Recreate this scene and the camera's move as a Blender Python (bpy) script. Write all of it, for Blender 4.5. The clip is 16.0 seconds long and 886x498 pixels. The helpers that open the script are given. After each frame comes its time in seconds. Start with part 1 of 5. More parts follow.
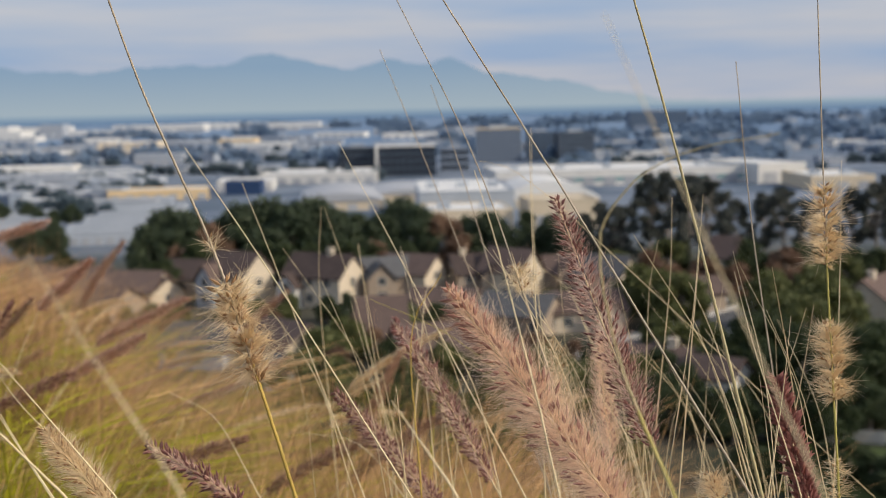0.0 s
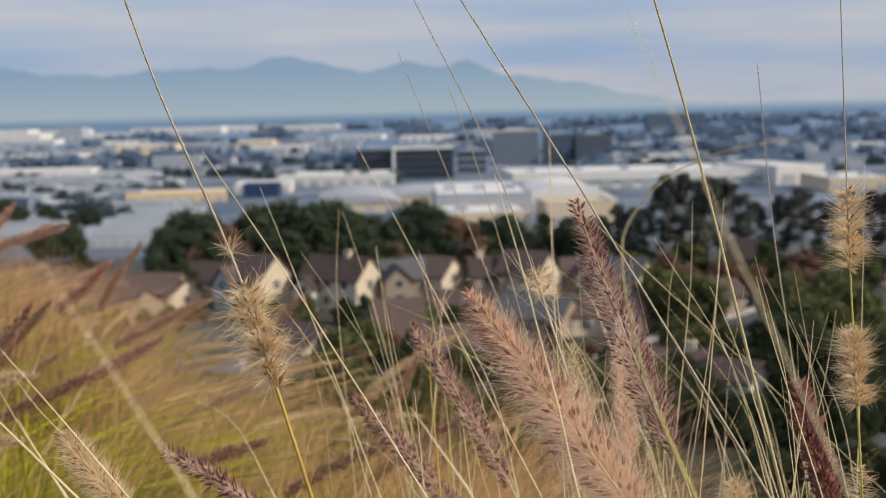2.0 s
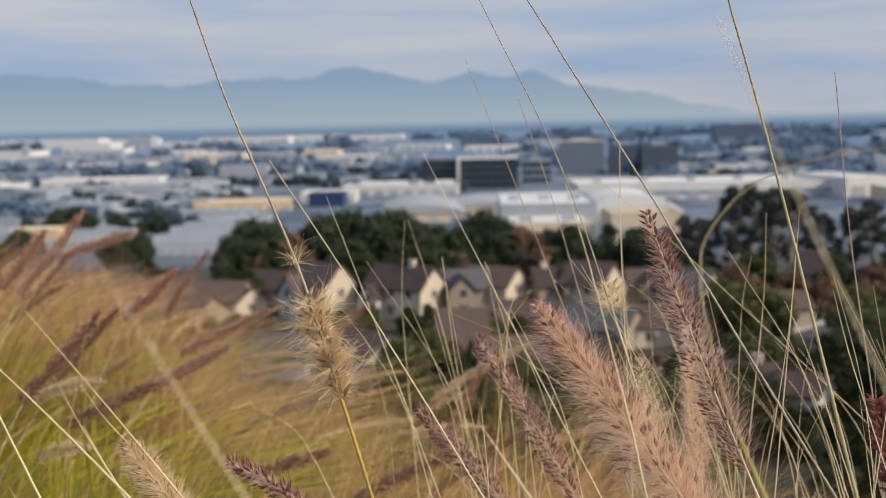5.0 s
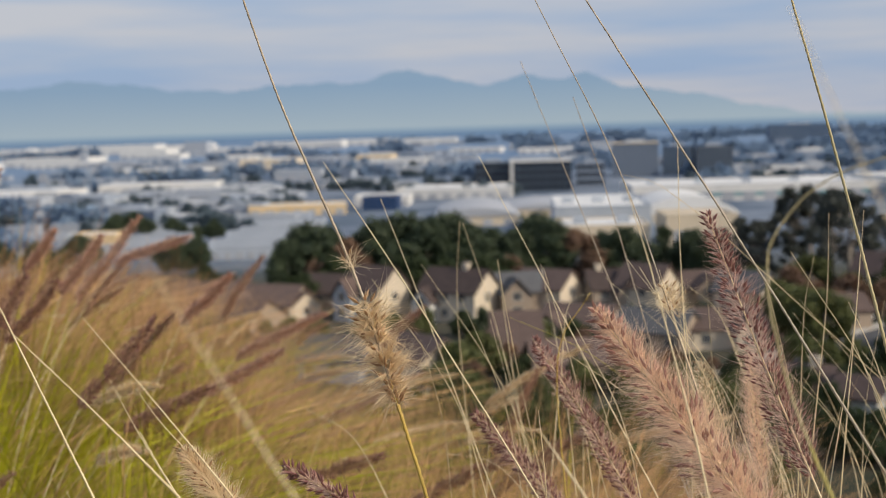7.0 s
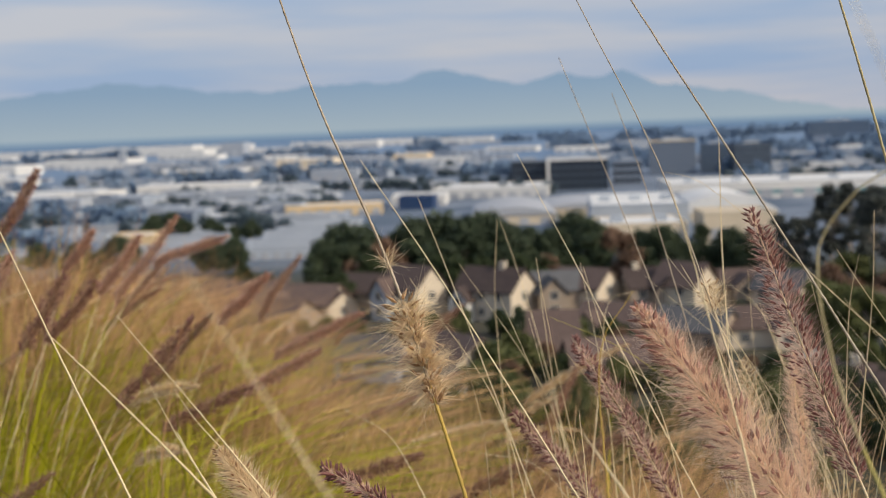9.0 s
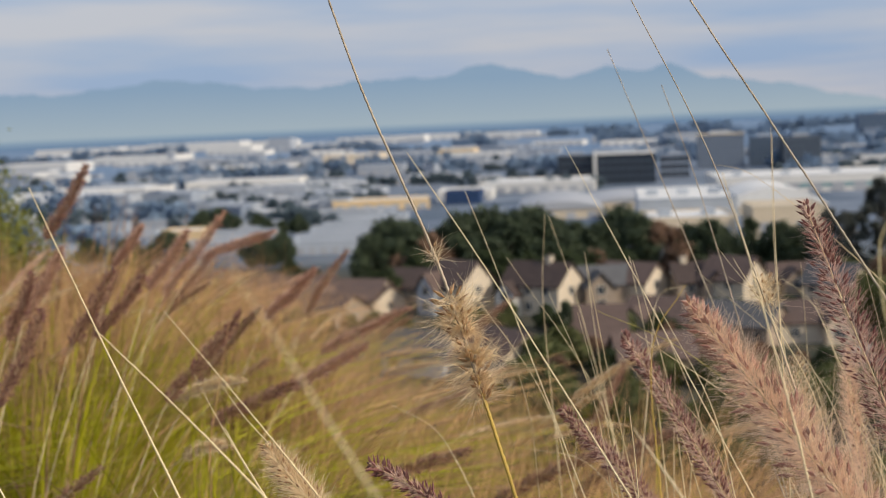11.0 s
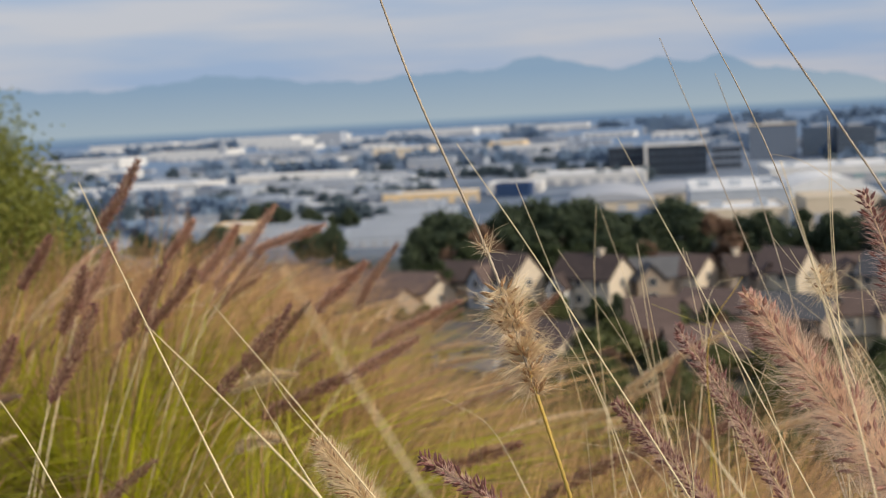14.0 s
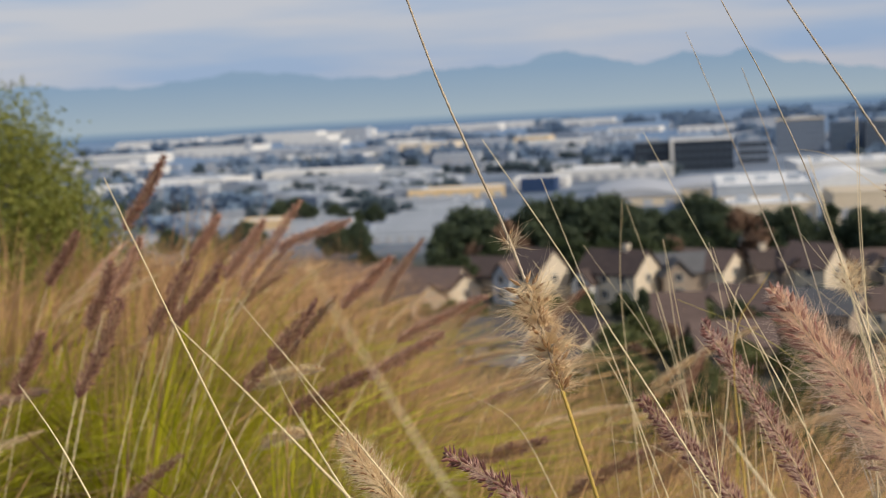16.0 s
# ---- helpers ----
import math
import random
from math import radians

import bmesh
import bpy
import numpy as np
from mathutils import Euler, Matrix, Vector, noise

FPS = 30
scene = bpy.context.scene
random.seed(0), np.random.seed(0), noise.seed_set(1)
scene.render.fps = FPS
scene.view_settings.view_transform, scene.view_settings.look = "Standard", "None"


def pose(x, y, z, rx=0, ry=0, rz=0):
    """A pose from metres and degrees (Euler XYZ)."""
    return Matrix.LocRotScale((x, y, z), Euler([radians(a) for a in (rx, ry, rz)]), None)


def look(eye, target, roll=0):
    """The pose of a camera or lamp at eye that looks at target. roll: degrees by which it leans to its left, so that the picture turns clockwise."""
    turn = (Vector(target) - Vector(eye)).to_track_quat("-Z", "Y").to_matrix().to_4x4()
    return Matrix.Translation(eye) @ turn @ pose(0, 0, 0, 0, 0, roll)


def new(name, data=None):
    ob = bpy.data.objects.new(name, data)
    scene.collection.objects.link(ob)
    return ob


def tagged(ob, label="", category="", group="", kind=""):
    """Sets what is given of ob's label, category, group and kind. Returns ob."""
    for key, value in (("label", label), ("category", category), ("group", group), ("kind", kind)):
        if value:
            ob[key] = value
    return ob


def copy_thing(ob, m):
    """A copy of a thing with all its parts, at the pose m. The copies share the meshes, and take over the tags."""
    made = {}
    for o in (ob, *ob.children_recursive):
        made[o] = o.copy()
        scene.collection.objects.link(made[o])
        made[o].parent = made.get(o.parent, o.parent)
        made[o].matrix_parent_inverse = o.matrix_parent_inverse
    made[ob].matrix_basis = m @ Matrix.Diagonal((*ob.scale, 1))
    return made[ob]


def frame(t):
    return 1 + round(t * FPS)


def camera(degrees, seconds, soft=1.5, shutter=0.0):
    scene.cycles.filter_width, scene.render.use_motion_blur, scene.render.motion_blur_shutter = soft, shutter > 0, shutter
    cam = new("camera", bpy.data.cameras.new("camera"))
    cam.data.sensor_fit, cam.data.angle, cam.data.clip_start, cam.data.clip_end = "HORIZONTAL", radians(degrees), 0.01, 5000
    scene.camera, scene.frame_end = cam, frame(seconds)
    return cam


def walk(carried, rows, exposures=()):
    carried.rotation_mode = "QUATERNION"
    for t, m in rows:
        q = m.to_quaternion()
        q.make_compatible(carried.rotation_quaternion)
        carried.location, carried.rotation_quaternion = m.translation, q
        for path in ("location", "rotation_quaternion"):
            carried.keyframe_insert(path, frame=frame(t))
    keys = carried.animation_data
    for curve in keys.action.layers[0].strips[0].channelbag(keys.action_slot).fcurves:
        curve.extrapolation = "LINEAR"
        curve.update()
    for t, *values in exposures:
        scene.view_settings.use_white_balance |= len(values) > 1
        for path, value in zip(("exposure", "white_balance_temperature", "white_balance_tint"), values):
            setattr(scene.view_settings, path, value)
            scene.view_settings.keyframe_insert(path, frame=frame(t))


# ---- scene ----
cam = camera(37.65, 16.0, soft=0.6)
cam.data.dof.use_dof = True            # near grass sharp, the plain soft
cam.data.dof.focus_distance = 1.0
cam.data.dof.aperture_fstop = 11.0
PATH = [
    (0.0, look((0.0090, -0.0439, 31.0028), (0.0090, 9.8981, 29.9276), -1.262)),
    (0.5, look((0.0088, -0.0422, 31.0030), (-0.0314, 9.9003, 29.9328), -1.288)),
    (1.0, look((0.0085, -0.0402, 31.0031), (-0.0475, 9.9027, 29.9374), -1.297)),
    (1.5, look((0.0081, -0.0381, 31.0032), (-0.0757, 9.9049, 29.9395), -1.329)),
    (2.0, look((0.0077, -0.0357, 31.0032), (-0.1242, 9.9077, 29.9491), -1.326)),
    (2.5, look((0.0073, -0.0332, 31.0032), (-0.1635, 9.9109, 29.9619), -1.315)),
    (3.0, look((0.0068, -0.0306, 31.0031), (-0.2100, 9.9138, 29.9728), -1.312)),
    (3.5, look((0.0062, -0.0278, 31.0029), (-0.2865, 9.9168, 29.9933), -1.299)),
    (4.0, look((0.0056, -0.0249, 31.0027), (-0.3833, 9.9180, 30.0093), -1.228)),
    (6.5, look((0.0022, -0.0094, 31.0012), (-0.9566, 9.9001, 30.0621), -1.559)),
    (7.0, look((0.0015, -0.0063, 31.0008), (-1.0332, 9.8962, 30.0673), -1.712)),
    (7.5, look((0.0007, -0.0031, 31.0004), (-1.0979, 9.8930, 30.0733), -1.759)),
    (8.0, look((0.0000, 0.0000, 31.0000), (-1.1669, 9.8887, 30.0771), -1.887)),
    (8.5, look((-0.0007, 0.0031, 30.9996), (-1.2448, 9.8829, 30.0825), -2.012)),
    (9.0, look((-0.0014, 0.0061, 30.9992), (-1.3151, 9.8756, 30.0688), -2.101)),
    (11.5, look((-0.0045, 0.0193, 30.9973), (-1.7525, 9.8180, 30.0332), -2.492)),
    (12.0, look((-0.0050, 0.0215, 30.9970), (-1.8180, 9.8074, 30.0229), -2.552)),
    (12.5, look((-0.0054, 0.0234, 30.9967), (-1.8769, 9.7973, 30.0127), -2.634)),
    (13.0, look((-0.0058, 0.0252, 30.9965), (-1.9354, 9.7869, 30.0038), -2.667)),
    (13.5, look((-0.0061, 0.0267, 30.9963), (-1.9966, 9.7762, 30.0037), -2.846)),
    (14.0, look((-0.0063, 0.0280, 30.9961), (-2.0560, 9.7651, 30.0032), -2.936)),
    (14.5, look((-0.0065, 0.0289, 30.9960), (-2.1051, 9.7552, 29.9982), -2.905)),
    (15.0, look((-0.0065, 0.0296, 30.9960), (-2.1539, 9.7449, 29.9943), -2.935)),
    (15.5, look((-0.0065, 0.0300, 30.9960), (-2.1951, 9.7349, 29.9832), -3.070)),
    (16.0, look((-0.0064, 0.0301, 30.9960), (-2.2479, 9.7223, 29.9781), -3.070)),
]
walk(cam, PATH)

# ---- world, sun, exposure ----
SUN_EL, SUN_AZ = radians(30), radians(112)   # azimuth clockwise from the view's axis
world = bpy.data.worlds.new("hazy_sky")
scene.world = world
world.use_nodes = True
wn, wl = world.node_tree.nodes, world.node_tree.links
wn.clear()
w_out = wn.new("ShaderNodeOutputWorld")
w_bg = wn.new("ShaderNodeBackground")
w_sky = wn.new("ShaderNodeTexSky")
w_sky.sky_type = "NISHITA"
w_sky.sun_disc = False
w_sky.sun_elevation, w_sky.sun_rotation = SUN_EL, SUN_AZ
w_sky.dust_density = 3.0
w_dim = wn.new("ShaderNodeVectorMath")
w_dim.operation = "SCALE"
w_dim.inputs["Scale"].default_value = 0.09
wl.new(w_sky.outputs[0], w_dim.inputs[0])
w_co = wn.new("ShaderNodeTexCoord")
w_map = wn.new("ShaderNodeMapping")
w_map.inputs["Scale"].default_value = (2.2, 2.2, 24.0)
w_map.inputs["Rotation"].default_value = (0.02, 0.03, 0.6)
wl.new(w_co.outputs["Generated"], w_map.inputs[0])
w_no = wn.new("ShaderNodeTexNoise")
w_no.inputs["Scale"].default_value = 1.5
w_no.inputs["Detail"].default_value = 5
w_no.inputs["Roughness"].default_value = 0.5
wl.new(w_map.outputs[0], w_no.inputs["Vector"])
w_ra = wn.new("ShaderNodeValToRGB")
w_ra.color_ramp.elements[0].position, w_ra.color_ramp.elements[1].position = 0.36, 0.64
w_ra.color_ramp.elements[0].color = (0.335, 0.455, 0.66, 1)
w_ra.color_ramp.elements[1].color = (0.57, 0.58, 0.64, 1)
wl.new(w_no.outputs["Fac"], w_ra.inputs[0])
w_mix = wn.new("ShaderNodeMix")
w_mix.data_type = "RGBA"
w_mix.inputs["Factor"].default_value = 0.8      # thin high cloud over most of the sky
wl.new(w_dim.outputs[0], w_mix.inputs["A"])
wl.new(w_ra.outputs[0], w_mix.inputs["B"])
wl.new(w_mix.outputs["Result"], w_bg.inputs["Color"])
w_bg.inputs["Strength"].default_value = 1.04
wl.new(w_bg.outputs[0], w_out.inputs[0])

sun = new("sun", bpy.data.lights.new("sun", "SUN"))
sun.data.energy, sun.data.angle, sun.data.color = 3.6, radians(4), (1.0, 0.87, 0.70)
sun_from = Vector((math.sin(SUN_AZ) * math.cos(SUN_EL), math.cos(SUN_AZ) * math.cos(SUN_EL), math.sin(SUN_EL)))
sun.matrix_world = look(sun_from * 100, (0, 0, 0))


# ---- materials ----
def mat(name, c1, c2, scale=3.0, rough=0.8, bump=0.2, island=0.0, per_object=0.0, metal=0.0, leaf=0.0, stretch=(1, 1, 1), fine=8.0, spec=0.3):
    """Two colours mixed by coarse and fine noise, with grain relief; island and per_object vary the value piece by piece."""
    m = bpy.data.materials.new(name)
    m.use_nodes = True
    n, l = m.node_tree.nodes, m.node_tree.links
    b = n["Principled BSDF"]
    co = n.new("ShaderNodeTexCoord")
    mp = n.new("ShaderNodeMapping")
    mp.inputs["Scale"].default_value = stretch
    l.new(co.outputs["Object"], mp.inputs[0])
    n1, n2 = n.new("ShaderNodeTexNoise"), n.new("ShaderNodeTexNoise")
    n1.inputs["Scale"].default_value, n2.inputs["Scale"].default_value = scale, scale * fine
    n1.inputs["Detail"].default_value = n2.inputs["Detail"].default_value = 4
    l.new(mp.outputs[0], n1.inputs["Vector"])
    l.new(mp.outputs[0], n2.inputs["Vector"])
    ad = n.new("ShaderNodeMath")
    ad.operation = "MULTIPLY_ADD"
    ad.inputs[1].default_value = 0.45
    l.new(n2.outputs["Fac"], ad.inputs[0])
    l.new(n1.outputs["Fac"], ad.inputs[2])
    last = ad.outputs[0]
    for amount, node, socket in ((island, "ShaderNodeNewGeometry", "Random Per Island"), (per_object, "ShaderNodeObjectInfo", "Random")):
        if amount:
            g = n.new(node)
            ma = n.new("ShaderNodeMath")
            ma.operation = "MULTIPLY_ADD"
            ma.inputs[1].default_value = amount
            l.new(g.outputs[socket], ma.inputs[0])
            l.new(last, ma.inputs[2])
            last = ma.outputs[0]
    shift = (island + per_object) / 2
    ra = n.new("ShaderNodeMapRange")
    ra.inputs["From Min"].default_value = 0.5 + shift - 0.25 - shift * 0.8
    ra.inputs["From Max"].default_value = 0.95 + shift * 1.8
    l.new(last, ra.inputs["Value"])
    mx = n.new("ShaderNodeMix")
    mx.data_type = "RGBA"
    mx.inputs["A"].default_value, mx.inputs["B"].default_value = (*c1, 1), (*c2, 1)
    l.new(ra.outputs[0], mx.inputs["Factor"])
    l.new(mx.outputs["Result"], b.inputs["Base Color"])
    b.inputs["Roughness"].default_value, b.inputs["Metallic"].default_value = rough, metal
    b.inputs["Specular IOR Level"].default_value = spec
    if bump:
        bu = n.new("ShaderNodeBump")
        bu.inputs["Strength"].default_value = bump
        bu.inputs["Distance"].default_value = 0.3 / (scale * fine)
        l.new(n2.outputs["Fac"], bu.inputs["Height"])
        l.new(bu.outputs[0], b.inputs["Normal"])
    if leaf:
        tr = n.new("ShaderNodeBsdfTranslucent")
        l.new(mx.outputs["Result"], tr.inputs["Color"])
        ms = n.new("ShaderNodeMixShader")
        ms.inputs[0].default_value = leaf
        l.new(b.outputs[0], ms.inputs[1])
        l.new(tr.outputs[0], ms.inputs[2])
        l.new(ms.outputs[0], n["Material Output"].inputs[0])
    return m


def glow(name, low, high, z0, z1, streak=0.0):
    """A far backdrop that emits its colour, distance haze painted in: one colour at height z0, another at z1, with
    streaks lying flat.
    """
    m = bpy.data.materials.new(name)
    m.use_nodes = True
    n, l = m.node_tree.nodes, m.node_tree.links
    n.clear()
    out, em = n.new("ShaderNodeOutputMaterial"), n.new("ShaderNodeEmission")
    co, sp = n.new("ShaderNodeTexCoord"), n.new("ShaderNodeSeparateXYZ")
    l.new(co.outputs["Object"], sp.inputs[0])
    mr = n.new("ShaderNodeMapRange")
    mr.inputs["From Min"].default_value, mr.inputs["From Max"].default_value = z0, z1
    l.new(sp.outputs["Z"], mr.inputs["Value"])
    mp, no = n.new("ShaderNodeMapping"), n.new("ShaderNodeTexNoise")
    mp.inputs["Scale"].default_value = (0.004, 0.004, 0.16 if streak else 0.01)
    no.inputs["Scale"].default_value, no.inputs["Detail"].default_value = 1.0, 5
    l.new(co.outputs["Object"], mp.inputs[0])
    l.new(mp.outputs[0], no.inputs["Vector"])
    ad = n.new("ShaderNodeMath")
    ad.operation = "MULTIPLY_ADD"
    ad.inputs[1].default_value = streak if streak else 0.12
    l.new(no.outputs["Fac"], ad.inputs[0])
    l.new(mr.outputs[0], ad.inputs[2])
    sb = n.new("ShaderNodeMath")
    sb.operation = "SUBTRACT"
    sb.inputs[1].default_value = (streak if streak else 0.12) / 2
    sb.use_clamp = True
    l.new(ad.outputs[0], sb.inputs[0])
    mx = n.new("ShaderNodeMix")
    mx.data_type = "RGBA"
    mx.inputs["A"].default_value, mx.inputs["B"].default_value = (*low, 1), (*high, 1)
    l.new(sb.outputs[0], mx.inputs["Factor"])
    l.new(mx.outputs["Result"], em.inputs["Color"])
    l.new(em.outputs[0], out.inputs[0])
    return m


M_straw = mat("straw_blades", (0.085, 0.036, 0.014), (0.93, 0.60, 0.275), 2.0, 0.7, 0, island=0.9, leaf=0.35)
M_tawny = mat("tawny_blades", (0.08, 0.032, 0.016), (0.80, 0.49, 0.25), 2.0, 0.7, 0, island=0.9, leaf=0.35)
M_litter = mat("dead_brown_blades", (0.022, 0.012, 0.007), (0.17, 0.085, 0.045), 2.0, 0.8, 0, island=0.8, leaf=0.1)
M_green = mat("green_blades", (0.062, 0.090, 0.004), (0.60, 0.56, 0.026), 2.0, 0.6, 0, island=0.8, leaf=0.35)
M_stem = mat("straw_stem", (0.58, 0.44, 0.23), (0.90, 0.77, 0.50), 60, 0.5, 0.3, per_object=0.6, fine=6)
M_sky = mat("weathered_pale_stem", (0.19, 0.145, 0.095), (0.55, 0.46, 0.34), 90, 0.5, 0.3, fine=6)
M_gold = mat("golden_stem", (0.42, 0.27, 0.04), (0.58, 0.40, 0.09), 40, 0.45, 0.2, fine=6)
M_lime = mat("green_stem", (0.34, 0.29, 0.06), (0.50, 0.43, 0.13), 40, 0.45, 0.2, fine=6)
M_arch = mat("olive_tan_blade", (0.36, 0.30, 0.14), (0.52, 0.44, 0.24), 40, 0.5, 0.2, fine=6)
M_fluff = mat("cream_bristles", (0.84, 0.66, 0.42), (0.97, 0.88, 0.67), 40, 0.6, 0, island=0.6, leaf=0.45)
M_pink = mat("pinkish_bristles", (0.91, 0.69, 0.52), (0.98, 0.85, 0.70), 40, 0.6, 0, island=0.6, leaf=0.45)
M_blush = mat("brownish_pink_bristles", (0.62, 0.42, 0.30), (0.84, 0.63, 0.48), 40, 0.6, 0, island=0.6, leaf=0.4)
M_mauve = mat("mauve_bristles", (0.68, 0.47, 0.39), (0.91, 0.72, 0.60), 40, 0.6, 0, island=0.6, leaf=0.4)
M_umber = mat("umber_bristles", (0.40, 0.24, 0.16), (0.68, 0.47, 0.33), 40, 0.6, 0, island=0.6, leaf=0.4)
M_wine = mat("wine_bristles", (0.26, 0.085, 0.08), (0.52, 0.25, 0.21), 40, 0.6, 0, island=0.6, leaf=0.4)
M_spike = mat("purple_spikelets", (0.125, 0.048, 0.046), (0.29, 0.137, 0.115), 60, 0.6, 0.2, island=0.5)
M_rust = mat("rusty_spikelets", (0.24, 0.12, 0.095), (0.42, 0.235, 0.185), 60, 0.6, 0.2, island=0.5)
M_tan = mat("tan_spikelets", (0.26, 0.14, 0.065), (0.46, 0.29, 0.145), 60, 0.6, 0.2, island=0.5)
M_bush = mat("bush_leaves", (0.09, 0.12, 0.015), (0.28, 0.28, 0.06), 1.0, 0.6, 0, island=0.8, leaf=0.3)
M_leafd = mat("dark_leaves", (0.018, 0.032, 0.022), (0.085, 0.112, 0.058), 0.3, 0.6, 0, island=0.7, leaf=0.15)
M_leafn = mat("deep_green_leaves", (0.014, 0.026, 0.011), (0.075, 0.10, 0.04), 0.3, 0.6, 0, island=0.7, leaf=0.15)
M_leafm = mat("mid_leaves", (0.04, 0.065, 0.02), (0.18, 0.185, 0.07), 0.3, 0.6, 0, island=0.7, leaf=0.2)
# leaves shifted to blue-green: some distance haze is painted into the colour
M_leafs = mat("street_leaves_hazed", (0.060, 0.095, 0.125), (0.125, 0.165, 0.185), 0.1, 0.8, 0, island=0.7, leaf=0.3)
M_leafe = mat("eucalyptus_leaves", (0.030, 0.038, 0.040), (0.125, 0.135, 0.115), 0.3, 0.6, 0, island=0.7, leaf=0.15)
M_leafr = mat("russet_leaves", (0.13, 0.075, 0.05), (0.28, 0.18, 0.12), 0.3, 0.7, 0, island=0.7, leaf=0.2)
# pale blue is painted haze over far trees, not their leaf colour
M_leaff = mat("far_leaves_hazed", (0.17, 0.25, 0.36), (0.24, 0.325, 0.43), 0.05, 0.8, 0, island=0.7, leaf=0.4)
# walls and roofs of far buildings, with blue distance haze painted into both colours
M_farwall = mat("haze_painted_walls", (0.22, 0.27, 0.345), (0.42, 0.44, 0.47), 0.05, 0.9, 0, per_object=0.9)
M_farroof = mat("haze_painted_roofs", (0.20, 0.245, 0.32), (0.46, 0.50, 0.55), 0.05, 0.9, 0, per_object=0.9)
M_bark = mat("pale_bark", (0.16, 0.13, 0.11), (0.38, 0.33, 0.28), 1.5, 0.9, 0.5, stretch=(1, 1, 0.3))
M_stucco = mat("cream_stucco", (0.51, 0.435, 0.33), (0.65, 0.565, 0.45), 0.5, 0.9, 0.2, per_object=0.4)
M_white = mat("white_render", (0.52, 0.52, 0.51), (0.72, 0.70, 0.66), 0.2, 0.85, 0.1, per_object=0.3)
M_grey = mat("grey_render", (0.28, 0.32, 0.38), (0.46, 0.50, 0.55), 0.2, 0.85, 0.1, per_object=0.5)
M_beige = mat("beige_panels", (0.52, 0.44, 0.32), (0.68, 0.58, 0.44), 0.2, 0.85, 0.1, per_object=0.4)
M_yellow = mat("ochre_panels", (0.58, 0.42, 0.22), (0.70, 0.53, 0.32), 0.2, 0.85, 0.1)
M_roofw = mat("white_membrane_roof", (0.50, 0.51, 0.52), (0.76, 0.75, 0.72), 0.06, 0.8, 0.1, per_object=0.4)
M_roofg = mat("grey_membrane_roof", (0.27, 0.29, 0.33), (0.46, 0.47, 0.49), 0.06, 0.8, 0.1, per_object=0.5)
M_tile = mat("brown_roof_tiles", (0.060, 0.044, 0.040), (0.15, 0.105, 0.09), 0.8, 0.85, 0.6, per_object=0.4, stretch=(1, 1, 3))
M_slate = mat("grey_roof_tiles", (0.050, 0.052, 0.058), (0.125, 0.125, 0.13), 0.8, 0.85, 0.6, per_object=0.4, stretch=(1, 1, 3))
M_umber_tile = mat("dark_umber_roof_tiles", (0.034, 0.026, 0.025), (0.095, 0.068, 0.060), 0.8, 0.85, 0.6, per_object=0.4, stretch=(1, 1, 3))
M_tan_wall = mat("tan_stucco", (0.27, 0.215, 0.165), (0.40, 0.325, 0.26), 0.5, 0.9, 0.2, per_object=0.4)
M_carpaint = mat("pale_car_paint", (0.55, 0.56, 0.58), (0.70, 0.71, 0.72), 1, 0.25, 0, per_object=0.5, spec=0.5)
M_rubber = mat("black_rubber", (0.012, 0.012, 0.013), (0.03, 0.03, 0.03), 6, 0.8, 0.2)
M_glass = mat("dark_window_glass", (0.018, 0.024, 0.034), (0.035, 0.045, 0.06), 0.4, 0.08, 0, spec=0.6)
# far window glass, lightened by haze painted into its colour
M_haze_glass = mat("haze_painted_glass", (0.09, 0.115, 0.155), (0.13, 0.16, 0.20), 0.4, 0.3, 0)
M_dark = mat("dark_cladding", (0.024, 0.034, 0.052), (0.05, 0.066, 0.09), 0.3, 0.35, 0.05)
M_navy = mat("navy_panels", (0.045, 0.08, 0.145), (0.075, 0.12, 0.19), 0.3, 0.5, 0.05)
M_teal = mat("teal_panels", (0.10, 0.22, 0.25), (0.18, 0.32, 0.34), 0.3, 0.6, 0.05)
# grey-brown facades, turned blue-grey by painted haze
M_office = mat("hazed_office_facade", (0.15, 0.19, 0.26), (0.24, 0.28, 0.34), 0.3, 0.7, 0.05, per_object=0.4)
M_asphalt = mat("asphalt", (0.045, 0.046, 0.05), (0.10, 0.10, 0.105), 0.3, 0.9, 0.3)
M_kerb = mat("pale_concrete", (0.36, 0.34, 0.31), (0.52, 0.50, 0.46), 0.6, 0.9, 0.3)
M_lawn = mat("mown_lawn", (0.025, 0.042, 0.010), (0.065, 0.09, 0.022), 0.6, 0.9, 0.5)
M_blue = mat("blue_plastic", (0.02, 0.10, 0.38), (0.03, 0.15, 0.5), 2, 0.5, 0)
M_blue_wall = mat("blue_painted_panels", (0.016, 0.04, 0.10), (0.028, 0.06, 0.145), 0.3, 0.6, 0.05)
# aerial haze painted into the emission: mountains pale at the foot, plain pale on top
M_mtn = glow("painted_haze_mountains", (0.35, 0.43, 0.49), (0.245, 0.352, 0.478), 45, 190)
M_plain = glow("painted_haze_plain", (0.125, 0.21, 0.34), (0.30, 0.395, 0.475), 2, 33, streak=0.35)


# ---- helpers of this place ----
EYE_Z = 31.0
rng = np.random.default_rng(5)


def at(az, dist, z=0.0):
    """A place by its bearing in degrees, right of the view's axis, and its distance."""
    return Vector((dist * math.sin(radians(az)), dist * math.cos(radians(az)), z))


def mesh_of(name, verts, faces, material, smooth=False):
    me = bpy.data.meshes.new(name)
    me.from_pydata(np.asarray(verts).tolist(), [], np.asarray(faces).tolist() if not isinstance(faces, list) else faces)
    me.materials.append(material)
    if smooth:
        me.shade_smooth()
    return me


